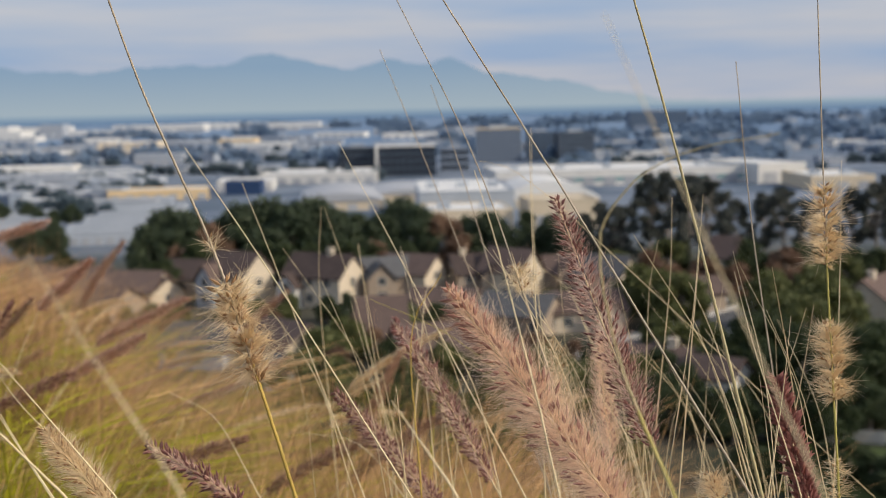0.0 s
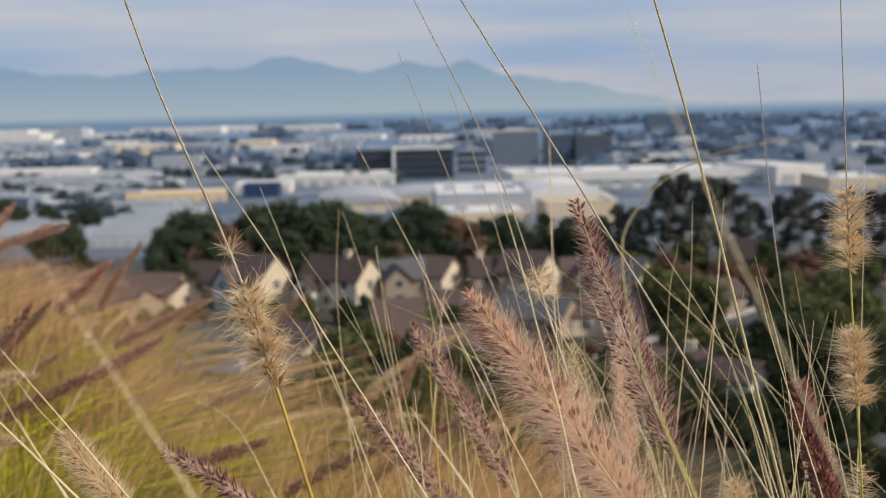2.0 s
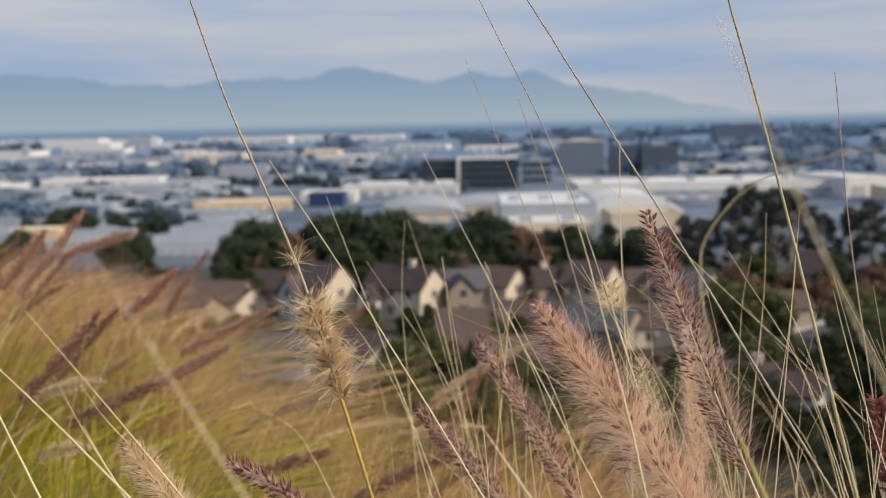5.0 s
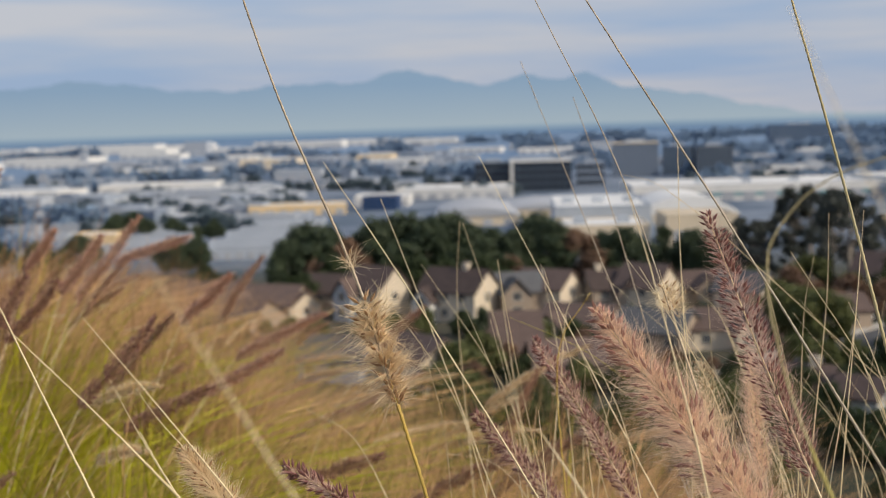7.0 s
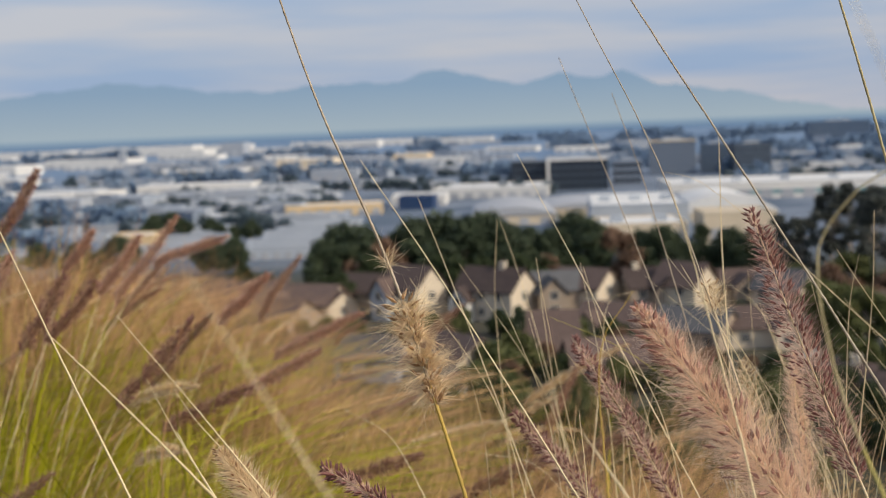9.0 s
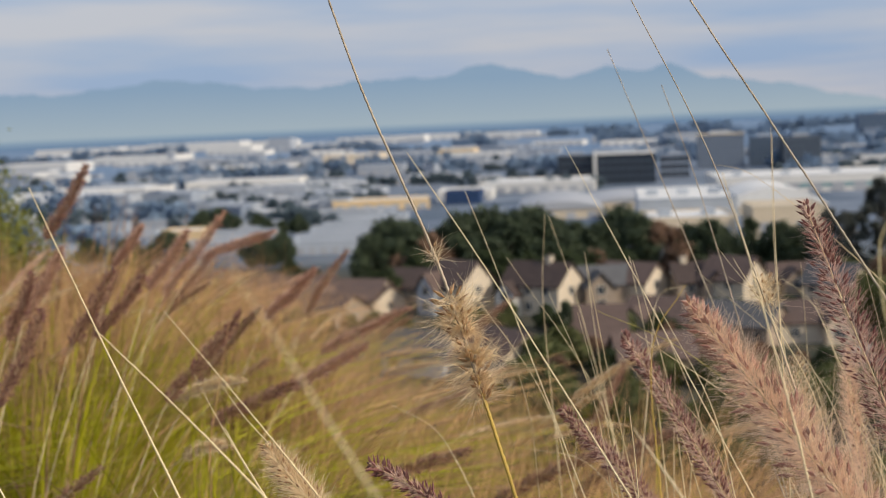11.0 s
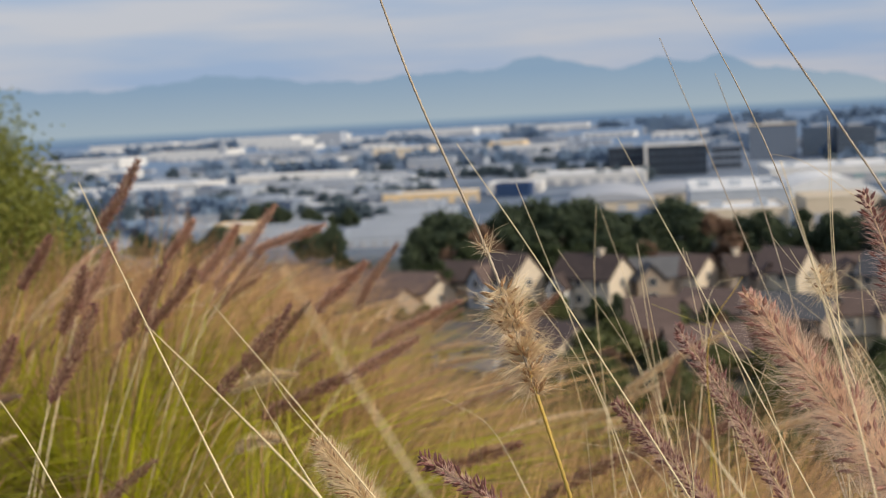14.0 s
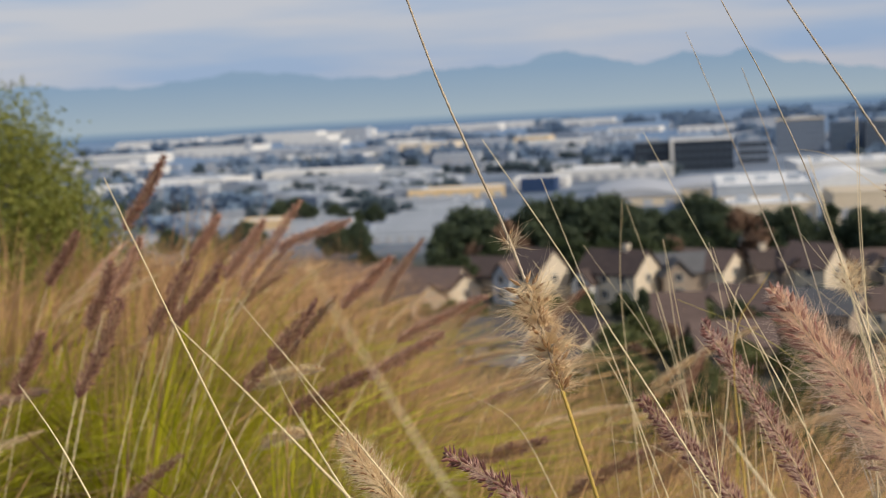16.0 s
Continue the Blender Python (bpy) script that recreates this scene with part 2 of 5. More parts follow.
def thing(name, m, label, category, group="", kind=""):
    ob = new(name)
    ob.empty_display_size = 0.1
    ob.matrix_basis = m
    return tagged(ob, label, category, group, kind)


def part(name, bm, material, parent, label=""):
    me = bpy.data.meshes.new(name)
    bm.to_mesh(me)
    bm.free()
    me.materials.append(material)
    ob = new(name, me)
    ob.parent = parent
    return tagged(ob, label)


def part_mesh(name, me, parent, label="", kind=""):
    ob = new(name, me)
    ob.parent = parent
    return tagged(ob, label, kind=kind)


def add_box(bm, x0, x1, y0, y1, z0, z1):
    v = [bm.verts.new(p) for p in ((x0, y0, z0), (x1, y0, z0), (x1, y1, z0), (x0, y1, z0), (x0, y0, z1), (x1, y0, z1), (x1, y1, z1), (x0, y1, z1))]
    for f in ((0, 3, 2, 1), (4, 5, 6, 7), (0, 1, 5, 4), (1, 2, 6, 5), (2, 3, 7, 6), (3, 0, 4, 7)):
        bm.faces.new([v[i] for i in f])


def box(x0, x1, y0, y1, z0, z1, bevel=0.0):
    bm = bmesh.new()
    add_box(bm, x0, x1, y0, y1, z0, z1)
    if bevel:
        bmesh.ops.bevel(bm, geom=bm.edges[:], offset=bevel, segments=1, affect="EDGES")
    return bm


def smoothstep(a, b, x):
    u = np.clip((x - a) / (b - a), 0, 1)
    return u * u * (3 - 2 * u)


def ground_z(x, y):
    """The hill on which the grass grows, falling to the plain."""
    x, y = np.asarray(x, float), np.asarray(y, float)
    r = np.hypot(x, y)
    az = np.degrees(np.arctan2(x, y))
    behind = smoothstep(60, 110, np.abs(az))
    s = 0.055 + 0.085 * smoothstep(-26, -9, az)
    s = s * (1 - behind)
    edge = 13 - 8.5 * smoothstep(-25, -8, az) * (1 - behind) + 70 * behind
    near = EYE_Z - 0.95 - s * np.minimum(r, edge) + 0.06 * np.sin(x * 1.7 + 1) * np.sin(y * 1.3)
    out = near - 0.55 * np.maximum(r - edge, 0)
    return np.where(r > edge, np.maximum(out, 0.0), near)


# ---- ground and distance ----
def build_ground():
    radii = np.concatenate([[0.01], np.linspace(0.4, 16, 40), np.linspace(17, 100, 30), np.geomspace(110, 4750, 40)])
    n = 180
    ang = np.linspace(0, 2 * np.pi, n, endpoint=False)
    R, A = np.meshgrid(radii, ang, indexing="ij")
    X, Y = R * np.sin(A), R * np.cos(A)
    v = np.stack([X, Y, ground_z(X, Y)], -1).reshape(-1, 3)
    i, j = np.meshgrid(np.arange(len(radii) - 1), np.arange(n), indexing="ij")
    a, b = i * n + j, i * n + (j + 1) % n
    f = np.stack([a, b, b + n, a + n], -1).reshape(-1, 4)[:, ::-1]
    m = bpy.data.materials.new("ground_cover")
    m.use_nodes = True
    nd, l = m.node_tree.nodes, m.node_tree.links
    bs = nd["Principled BSDF"]
    bs.inputs["Roughness"].default_value = 0.95
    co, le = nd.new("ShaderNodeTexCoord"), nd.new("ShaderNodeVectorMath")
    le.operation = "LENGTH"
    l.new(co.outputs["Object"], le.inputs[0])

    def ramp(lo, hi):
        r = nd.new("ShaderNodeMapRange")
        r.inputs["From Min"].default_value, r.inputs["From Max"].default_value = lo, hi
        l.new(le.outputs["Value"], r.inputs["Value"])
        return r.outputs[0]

    def patch(scale, c1, c2, lo=0.4, hi=0.6):
        no = nd.new("ShaderNodeTexNoise")
        no.inputs["Scale"].default_value, no.inputs["Detail"].default_value = scale, 6
        l.new(co.outputs["Object"], no.inputs["Vector"])
        r = nd.new("ShaderNodeValToRGB")
        r.color_ramp.elements[0].position, r.color_ramp.elements[1].position = lo, hi
        r.color_ramp.elements[0].color, r.color_ramp.elements[1].color = (*c1, 1), (*c2, 1)
        l.new(no.outputs["Fac"], r.inputs[0])
        return r.outputs[0]

    def mix(fac, a, b):
        x = nd.new("ShaderNodeMix")
        x.data_type = "RGBA"
        l.new(fac, x.inputs["Factor"])
        l.new(a, x.inputs["A"])
        l.new(b, x.inputs["B"])
        return x.outputs["Result"]

    soil = patch(2.5, (0.05, 0.034, 0.015), (0.15, 0.10, 0.046))
    yards = patch(0.12, (0.018, 0.025, 0.010), (0.065, 0.058, 0.036))
    # distance haze is painted into the ground: lots turn bluish, woods bluer still
    lots_hazed = patch(0.03, (0.075, 0.11, 0.16), (0.19, 0.225, 0.28), 0.40, 0.62)
    woods_hazed = patch(0.004, (0.11, 0.19, 0.31), (0.17, 0.25, 0.36), 0.35, 0.65)
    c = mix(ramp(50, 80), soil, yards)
    c = mix(ramp(270, 330), c, lots_hazed)
    c = mix(ramp(700, 1300), c, woods_hazed)
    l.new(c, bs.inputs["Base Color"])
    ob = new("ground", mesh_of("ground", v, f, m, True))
    return tagged(ob, "dry hillside falling to a built-up plain", "ground", kind="structure")


build_ground()


def ridge(az):
    """Height of the mountain skyline in degrees above the horizon."""
    g = lambda c, w: np.exp(-((az - c) / w) ** 2)
    h = 1.72 * (1 - smoothstep(-2, 12.5, az)) + 0.55 * g(-21.2, 3.2) + 0.35 * g(-31, 3.5) + 0.72 * g(-7.3, 1.9) + 0.28 * g(-11.8, 2.2)
    h = h + 0.38 * g(-2.0, 1.2) + 0.50 * g(0.6, 1.0) + 0.2 * g(5, 2.5) + 0.06
    return h + 0.05 * np.sin(az * 2.3 + 1) + 0.03 * np.sin(az * 5.1) + 0.02 * np.sin(az * 11.3 + 2)


def build_backdrop(name, dist, top, bottom, material, label):
    az = np.linspace(-180, 180, 1441)
    t = top(az)
    a = np.radians(az)
    rows = [bottom + (t - bottom) * k / 6 for k in range(7)]
    v = np.concatenate([np.stack([dist * np.sin(a), dist * np.cos(a), z], 1) for z in rows])
    n = len(az)
    i, j = np.meshgrid(np.arange(6), np.arange(n - 1), indexing="ij")
    q = i * n + j
    f = np.stack([q, q + 1, q + 1 + n, q + n], -1).reshape(-1, 4)
    tagged(new(name, mesh_of(name, v, f, material)), label, "backdrop", kind="structure")


build_backdrop("backdrop_mountains", 4700, lambda az: EYE_Z + 4700 * np.tan(np.radians(np.maximum(ridge(az), 0.1))), 0, M_mtn, "mountain range far beyond the plain, its blue haze painted on")
build_backdrop("backdrop_plain", 4550, lambda az: EYE_Z + 0.6 * np.sin(az * 1.7) * np.sin(az * 0.31 + 1), 0, M_plain, "far edge of the plain, its blue haze painted on")


# ---- trees ----
def leaf_cards(centres, radii, count, size, squash=0.8, shell=0.55):
    """Many small leaf sprays scattered through the outer part of uneven clumps."""
    centres, radii = np.asarray(centres, float), np.asarray(radii, float)
    k = rng.choice(len(radii), count, p=radii ** 2 / (radii ** 2).sum())
    d = rng.normal(size=(count, 3))
    d /= np.linalg.norm(d, axis=1, keepdims=True)
    rad = (shell + (1 - shell) * rng.random(count) ** 0.6) * radii[k] * (1 + 0.18 * rng.normal(size=count))
    p = centres[k] + d * rad[:, None] * np.array([1, 1, squash])
    u = rng.normal(size=(count, 3))
    u /= np.linalg.norm(u, axis=1, keepdims=True)
    w = np.cross(u, rng.normal(size=(count, 3)))
    w /= np.linalg.norm(w, axis=1, keepdims=True)
    s = size * (0.6 + 0.8 * rng.random(count))[:, None]
    bend = np.cross(u, w) * s * 0.25
    v = np.stack([p - u * s, p - w * s * 0.5 + bend, p + u * s, p + w * s * 0.5 + bend], 1).reshape(-1, 3)
    b = np.arange(count)[:, None] * 4
    f = np.concatenate([b + np.array([[0, 1, 2]]), b + np.array([[0, 2, 3]])])
    return v, f


def tube(points, radii, sides=7):
    p, r = np.asarray(points, float), np.asarray(radii, float)
    t = np.gradient(p, axis=0)
    t /= np.linalg.norm(t, axis=1, keepdims=True) + 1e-12
    ref = np.array([0.31, 0.17, 0.93]) if abs(t[0, 2]) < 0.8 else np.array([0.9, 0.43, 0.05])
    a = np.cross(t, ref)
    a /= np.linalg.norm(a, axis=1, keepdims=True)
    b = np.cross(t, a)
    th = np.linspace(0, 2 * np.pi, sides, endpoint=False)
    v = (p[:, None] + r[:, None, None] * (np.cos(th)[None, :, None] * a[:, None] + np.sin(th)[None, :, None] * b[:, None])).reshape(-1, 3)
    i, j = np.meshgrid(np.arange(len(p) - 1), np.arange(sides), indexing="ij")
    q, q2 = i * sides + j, i * sides + (j + 1) % sides
    return v, np.stack([q, q2, q2 + sides, q + sides], -1).reshape(-1, 4)


def tree_model(name, height, spread, leaves, count, size, clumps, low, label, squash=0.8, trunk=0.3, limbs=7, clump=0.30):
    t = thing(name, pose(0, 0, -300), label, "tree")
    lean = rng.normal(size=2) * 0.02 * height
    zs = np.linspace(0, height * 0.75, 7)
    core = np.stack([lean[0] * (zs / height) ** 2, lean[1] * (zs / height) ** 2, zs], 1)
    v, f = tube(core, trunk * (1.15 - zs / height))
    V, F, k = [v], [f], len(v)
    C, Rr = [], []
    for i in range(clumps):
        h = low + (1 - low) * (i + 0.5) / clumps
        a = i * 2.4 + rng.random()
        wide = spread * math.sin(math.pi * min(0.98, 0.22 + 0.75 * (h - low) / (1 - low))) * (0.55 + 0.5 * rng.random())
        c = np.array([math.cos(a) * wide, math.sin(a) * wide, h * height * 0.93])
        C.append(c)
        Rr.append(spread * (clump + 0.73 * clump * rng.random()))
        if i < limbs:
            base = core[3 + i % 4]
            mid = (base + c) / 2 + np.array([0, 0, -0.03 * height])
            v, f = tube([base, mid, c], [trunk * 0.4, trunk * 0.25, trunk * 0.08], 5)
            V.append(v)
            F.append(f + k)
            k += len(v)
    part_mesh("trunk", mesh_of("trunk", np.concatenate(V), np.concatenate(F), M_bark, True), t, "bare trunk with branching limbs")
    v, f = leaf_cards(C, Rr, count, size, squash)
    part_mesh("crown", mesh_of("crown", v, f, leaves), t)
    return t


oak = tree_model("broadleaf_tree", 10, 4.6, M_leafd, 5200, 0.42, 16, 0.22, "dense dark green broadleaf tree beside the houses")
oak_b = tree_model("broadleaf_tree", 9, 4.0, M_leafm, 4200, 0.40, 13, 0.22, "mid-green broadleaf tree with an uneven crown")
oak_n = tree_model("broadleaf_tree", 10, 4.6, M_leafn, 4600, 0.36, 16, 0.15, "deep green broadleaf tree in a garden")
gum = tree_model("eucalyptus_tree", 19, 5.2, M_leafe, 4200, 0.34, 19, 0.36, "tall dark eucalyptus with an open clumped crown", 0.75, 0.35, 20, 0.16)
russet = tree_model("russet_tree", 7, 3.0, M_leafr, 2400, 0.35, 9, 0.2, "small russet-leaved tree between the houses")
cypress = tree_model("cypress_tree", 9, 1.3, M_leafd, 2200, 0.30, 12, 0.08, "narrow dark green conical cypress", 1.3, 0.16, 3)
shrub = tree_model("garden_shrub", 3.5, 2.2, M_leafm, 1500, 0.28, 8, 0.05, "rounded green garden shrub", 0.8, 0.08, 3)


def plant(model, az, dist, scale=1.0, turn=0.0, wide=1.0, group=""):
    p = at(az, dist)
    c = copy_thing(model, Matrix.Translation(p) @ Matrix.Rotation(turn, 4, "Z") @ Matrix.Diagonal((scale * wide, scale * wide, scale, 1)))
    if group:
        tagged(c, group=group)
    return c


def belt(model, az0, az1, d0, d1, n, s0, s1, seed, group):
    q = random.Random(seed)
    for i in range(n):
        plant(model, az0 + (az1 - az0) * (i + q.uniform(0.15, 0.85)) / n, q.uniform(d0, d1), q.uniform(s0, s1), q.uniform(0, 6.28), q.uniform(0.9, 1.2), group)


# dark belt behind the houses: az, distance, size, breadth of each crown
for i_, (a_, d_, s_, w_) in enumerate(((-12.75, 240, 1.02, 0.9), (-12.1, 246, 1.26, 1.0), (-11.2, 242, 1.22, 1.0), (-9.6, 250, 1.02, 0.9), (-8.7, 244, 1.30, 1.05), (-7.7, 246, 1.38, 1.1), (-6.7, 242, 1.30, 1.0),
                                        (-5.7, 248, 1.34, 1.0), (-4.7, 244, 1.16, 0.95), (-3.7, 252, 1.02, 0.9), (-2.7, 250, 1.0, 1.0), (-1.9, 254, 1.26, 1.0), (-1.1, 250, 1.16, 0.9), (1.2, 252, 0.92, 1.0), (2.1, 250, 1.0, 1.1), (4.9, 250, 0.95, 1.0), (5.8, 246, 0.9, 1.0))):
    plant(oak, a_, d_, s_, i_ * 1.3, w_, "dark trees behind the houses")
belt(oak_n, -12.6, -1, 226, 236, 9, 0.45, 0.85, 4, "dark trees behind the houses")
plant(russet, -10.35, 240, 1.5, 0.4, 1.2, "russet trees")
plant(russet, 0.1, 250, 1.45, 1.9, 1.2, "russet trees")
plant(russet, -2.9, 236, 1.0, 2.9, 1.2, "russet trees")
plant(cypress, 3.75, 262, 1.15, 0.3, 1.5)
# eucalyptus grove
belt(gum, 6.6, 8.6, 232, 250, 3, 0.64, 0.80, 7, "eucalyptus grove")
belt(gum, 8.9, 12.0, 228, 250, 4, 0.97, 1.10, 8, "eucalyptus grove")
belt(gum, 12.2, 20.5, 226, 262, 7, 0.72, 0.92, 9, "eucalyptus grove")
belt(gum, 18.5, 30, 226, 262, 12, 0.85, 1.0, 19, "eucalyptus grove")
belt(oak_n, 12.8, 19, 214, 222, 6, 0.6, 0.8, 59, "trees under the eucalyptus grove")
belt(oak_b, 7, 22, 212, 226, 12, 0.55, 0.85, 10, "trees under the eucalyptus grove")
belt(russet, 8.2, 16.5, 205, 212, 4, 0.8, 1.1, 11, "russet trees")
# gardens between the street and the hill
belt(oak_b, 8.4, 10.6, 176, 198, 4, 0.7, 0.9, 12, "garden trees")
belt(oak_b, 14.0, 17.2, 160, 186, 7, 0.75, 1.0, 13, "garden trees")
belt(oak_n, 13.2, 20.5, 128, 150, 10, 0.60, 0.86, 14, "dark garden trees by the lawn")
belt(oak_n, 8.6, 12.9, 126, 142, 5, 0.38, 0.5, 15, "dark garden trees by the lawn")
belt(oak_n, 9.5, 19.0, 118, 126, 7, 0.38, 0.52, 16, "dark garden trees by the lawn")
belt(oak_n, 12.5, 23.0, 103, 113, 11, 0.26, 0.36, 58, "dark garden trees by the lawn")
belt(shrub, 4, 14, 125, 170, 12, 0.8, 1.3, 16, "garden shrubs")
belt(shrub, -9, 3, 128, 190, 14, 0.8, 1.4, 17, "garden shrubs")
belt(oak_n, -9.0, 1.0, 172, 178, 3, 0.4, 0.5, 18, "dark garden trees below the houses")
plant(cypress, -4.3, 165, 0.9)
belt(oak_b, -16, 8, 186, 196, 9, 0.28, 0.42, 51, "garden trees")
belt(oak_n, -10, 9, 188, 196, 9, 0.30, 0.42, 52, "dark garden trees below the houses")
belt(shrub, -16, 9, 190, 198, 18, 0.5, 0.8, 53, "garden shrubs")
belt(oak_n, -9, 8, 148, 156, 7, 0.30, 0.42, 57, "dark garden trees below the houses")
belt(oak_n, -9, 8, 124, 138, 9, 0.30, 0.44, 54, "dark garden trees below the houses")
belt(russet, -8, 7, 135, 185, 8, 0.4, 0.7, 55, "russet trees")
belt(shrub, -9, 8, 105, 150, 30, 0.7, 1.2, 56, "garden shrubs")
# trees among the sheds to the west
belt(oak, -17.9, -16.6, 284, 296, 2, 0.68, 0.82, 21, "trees among the sheds")
belt(oak, -20.6, -19.2, 380, 400, 3, 0.7, 0.95, 22, "trees among the sheds")
belt(oak, -18.2, -15.6, 372, 395, 4, 0.45, 0.62, 23, "trees among the sheds")
belt(oak, -26, -21, 290, 330, 3, 0.6, 0.9, 24, "trees among the sheds")
belt(oak_n, -18, -12.5, 224, 262, 9, 0.30, 0.5, 26, "trees among the sheds")
belt(oak_b, -34, -15.5, 225, 270, 8, 0.45, 0.65, 25, "trees among the sheds")
for model in (oak, oak_b, oak_n, gum, russet, cypress, shrub):
    for o in (*model.children_recursive, model):
        bpy.data.objects.remove(o)


def far_trees():
    """Clumps and rows of trees scattered over the plain."""
    C, R = [], []
    q = random.Random(31)
    for i in range(265):
        d = 330 * (2700 / 330) ** q.random() if i < 220 else q.uniform(800, 2700)
        a = q.uniform(-42, 30) if i < 220 else q.uniform(-3, 26)
        if (d < 720 and -20 < a < 19) or (a < -8 and d > 700 and q.random() < 0.35):
            continue
        run = q.randint(2, 7)
        step = q.choice((-1, 1)) * q.uniform(5, 8)
        for k in range(run):
            p = at(a, d)
            s = q.uniform(2.6, 5.0) * (1 + d / 2600)
            C.append((p.x + k * step * (1 + d / 2600), p.y + k * q.uniform(-3, 3), s * q.uniform(0.6, 1.1)))
            R.append(s)
    for i in range(60):
        p = at(q.uniform(2, 25), q.uniform(610, 1050))
        for k in range(q.randint(1, 5)):
            s = q.uniform(2.4, 4.6)
            C.append((p.x + k * q.uniform(4, 7), p.y + q.uniform(-4, 4), s * q.uniform(0.6, 1.0)))
            R.append(s)
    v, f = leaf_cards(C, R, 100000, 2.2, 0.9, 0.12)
    tagged(new("far_trees", mesh_of("far_trees", v, f, M_leaff)), "far trees scattered over the plain, blue with painted haze", "trees", kind="stuff")



def street_trees():
    """Small trees along the streets between the sheds."""
    C, R = [], []
    q = random.Random(63)
    for i in range(120):
        d, a = 400 * (1200 / 400) ** q.random(), q.uniform(-31, -5) if i % 4 else q.uniform(3, 22)
        if (d < 560 and a > -14):
            continue
        p = at(a, d)
        run = q.uniform(4, 9)
        for k in range(q.randint(1, 6)):
            z = q.uniform(1.6, 3.6)
            C.append((p.x + k * run, p.y + q.uniform(-3, 3), z * q.uniform(0.7, 1.1)))
            R.append(z)
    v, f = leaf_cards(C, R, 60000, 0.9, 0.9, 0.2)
    tagged(new("street_trees", mesh_of("street_trees", v, f, M_leafs)), "trees along the streets of the plain, blue-green with painted haze", "trees", kind="stuff")


far_trees()
street_trees()


# ---- houses ----
def gable_bm(x0, x1, y0, y1, z0, eave, ridge_z, along="x"):
    """Walls with two gable ends, open at the top under the roof."""
    bm = bmesh.new()
    add_box(bm, x0, x1, y0, y1, z0, eave)
    xm, ym = (x0 + x1) / 2, (y0 + y1) / 2
    ends = (((x0, y0), (x0, y1), (x0, ym)), ((x1, y1), (x1, y0), (x1, ym))) if along == "x" else (((x1, y0), (x0, y0), (xm, y0)), ((x0, y1), (x1, y1), (xm, y1)))
    for a, b, c in ends:
        t = 0.25
        o = (t if a[0] == x0 and along == "x" else -t if along == "x" else 0, t if a[1] == y0 and along == "y" else -t if along == "y" else 0)
        tri = [bm.verts.new((*a, eave)), bm.verts.new((*b, eave)), bm.verts.new((*c, ridge_z))]
        tri2 = [bm.verts.new((p[0] + o[0], p[1] + o[1], h)) for p, h in ((a, eave), (b, eave), (c, ridge_z))]
        bm.faces.new(tri)
        bm.faces.new(tri2[::-1])
        for i in range(3):
            bm.faces.new((tri[i], tri2[i], tri2[(i + 1) % 3], tri[(i + 1) % 3]))
    return bm


def gable_roof_bm(x0, x1, y0, y1, eave, ridge_z, along="x", over=0.45, thick=0.22):
    bm = bmesh.new()
    if along == "y":
        x0, x1, y0, y1 = y0, y1, x0, x1
    ym, k = (y0 + y1) / 2, (ridge_z - eave) / ((y1 - y0) / 2)
    prof = [(y0 - over, eave - over * k), (ym, ridge_z), (y1 + over, eave - over * k)]
    ring = prof + [(y, z + thick) for y, z in prof[::-1]]
    put = (lambda x, y, z: (x, y, z)) if along == "x" else (lambda x, y, z: (y, x, z))
    A = [bm.verts.new(put(x0 - over, y, z)) for y, z in ring]
    B = [bm.verts.new(put(x1 + over, y, z)) for y, z in ring]
    for i in range(6):
        j = (i + 1) % 6
        bm.faces.new((A[i], A[j], B[j], B[i]))
    for q in (A, B):
        bm.faces.new((q[0], q[1], q[4], q[5]))
        bm.faces.new((q[1], q[2], q[3], q[4]))
    bmesh.ops.recalc_face_normals(bm, faces=bm.faces[:])
    return bm


def add_window(house, x, y, z, w, h, side="y"):
    """A framed window on a wall that faces -y (side y) or along x."""
    s = (lambda a, b, c, d, e, f: box(x + a, x + b, y + c, y + d, z + e, z + f)) if side == "y" else (lambda a, b, c, d, e, f: box(x + c, x + d, y + a, y + b, z + e, z + f))
    bm = bmesh.new()
    for a, b, e, f in ((-w / 2 - 0.12, w / 2 + 0.12, -0.12, 0), (-w / 2 - 0.12, w / 2 + 0.12, h, h + 0.12), (-w / 2 - 0.12, -w / 2, 0, h), (w / 2, w / 2 + 0.12, 0, h), (-0.04, 0.04, 0, h)):
        if side == "y":
            add_box(bm, x + a, x + b, y - 0.1, y - 0.01, z + e, z + f)
        else:
            add_box(bm, x + 0.01, x + 0.1, y + a, y + b, z + e, z + f)
    wn_ = part("window", bm, M_kerb, house, "pale-framed window")
    part("pane", s(-w / 2, w / 2, -0.05, -0.01, 0, h) if side == "y" else s(-w / 2, w / 2, 0.01, 0.05, 0, h), M_glass, wn_, "dark glass pane")


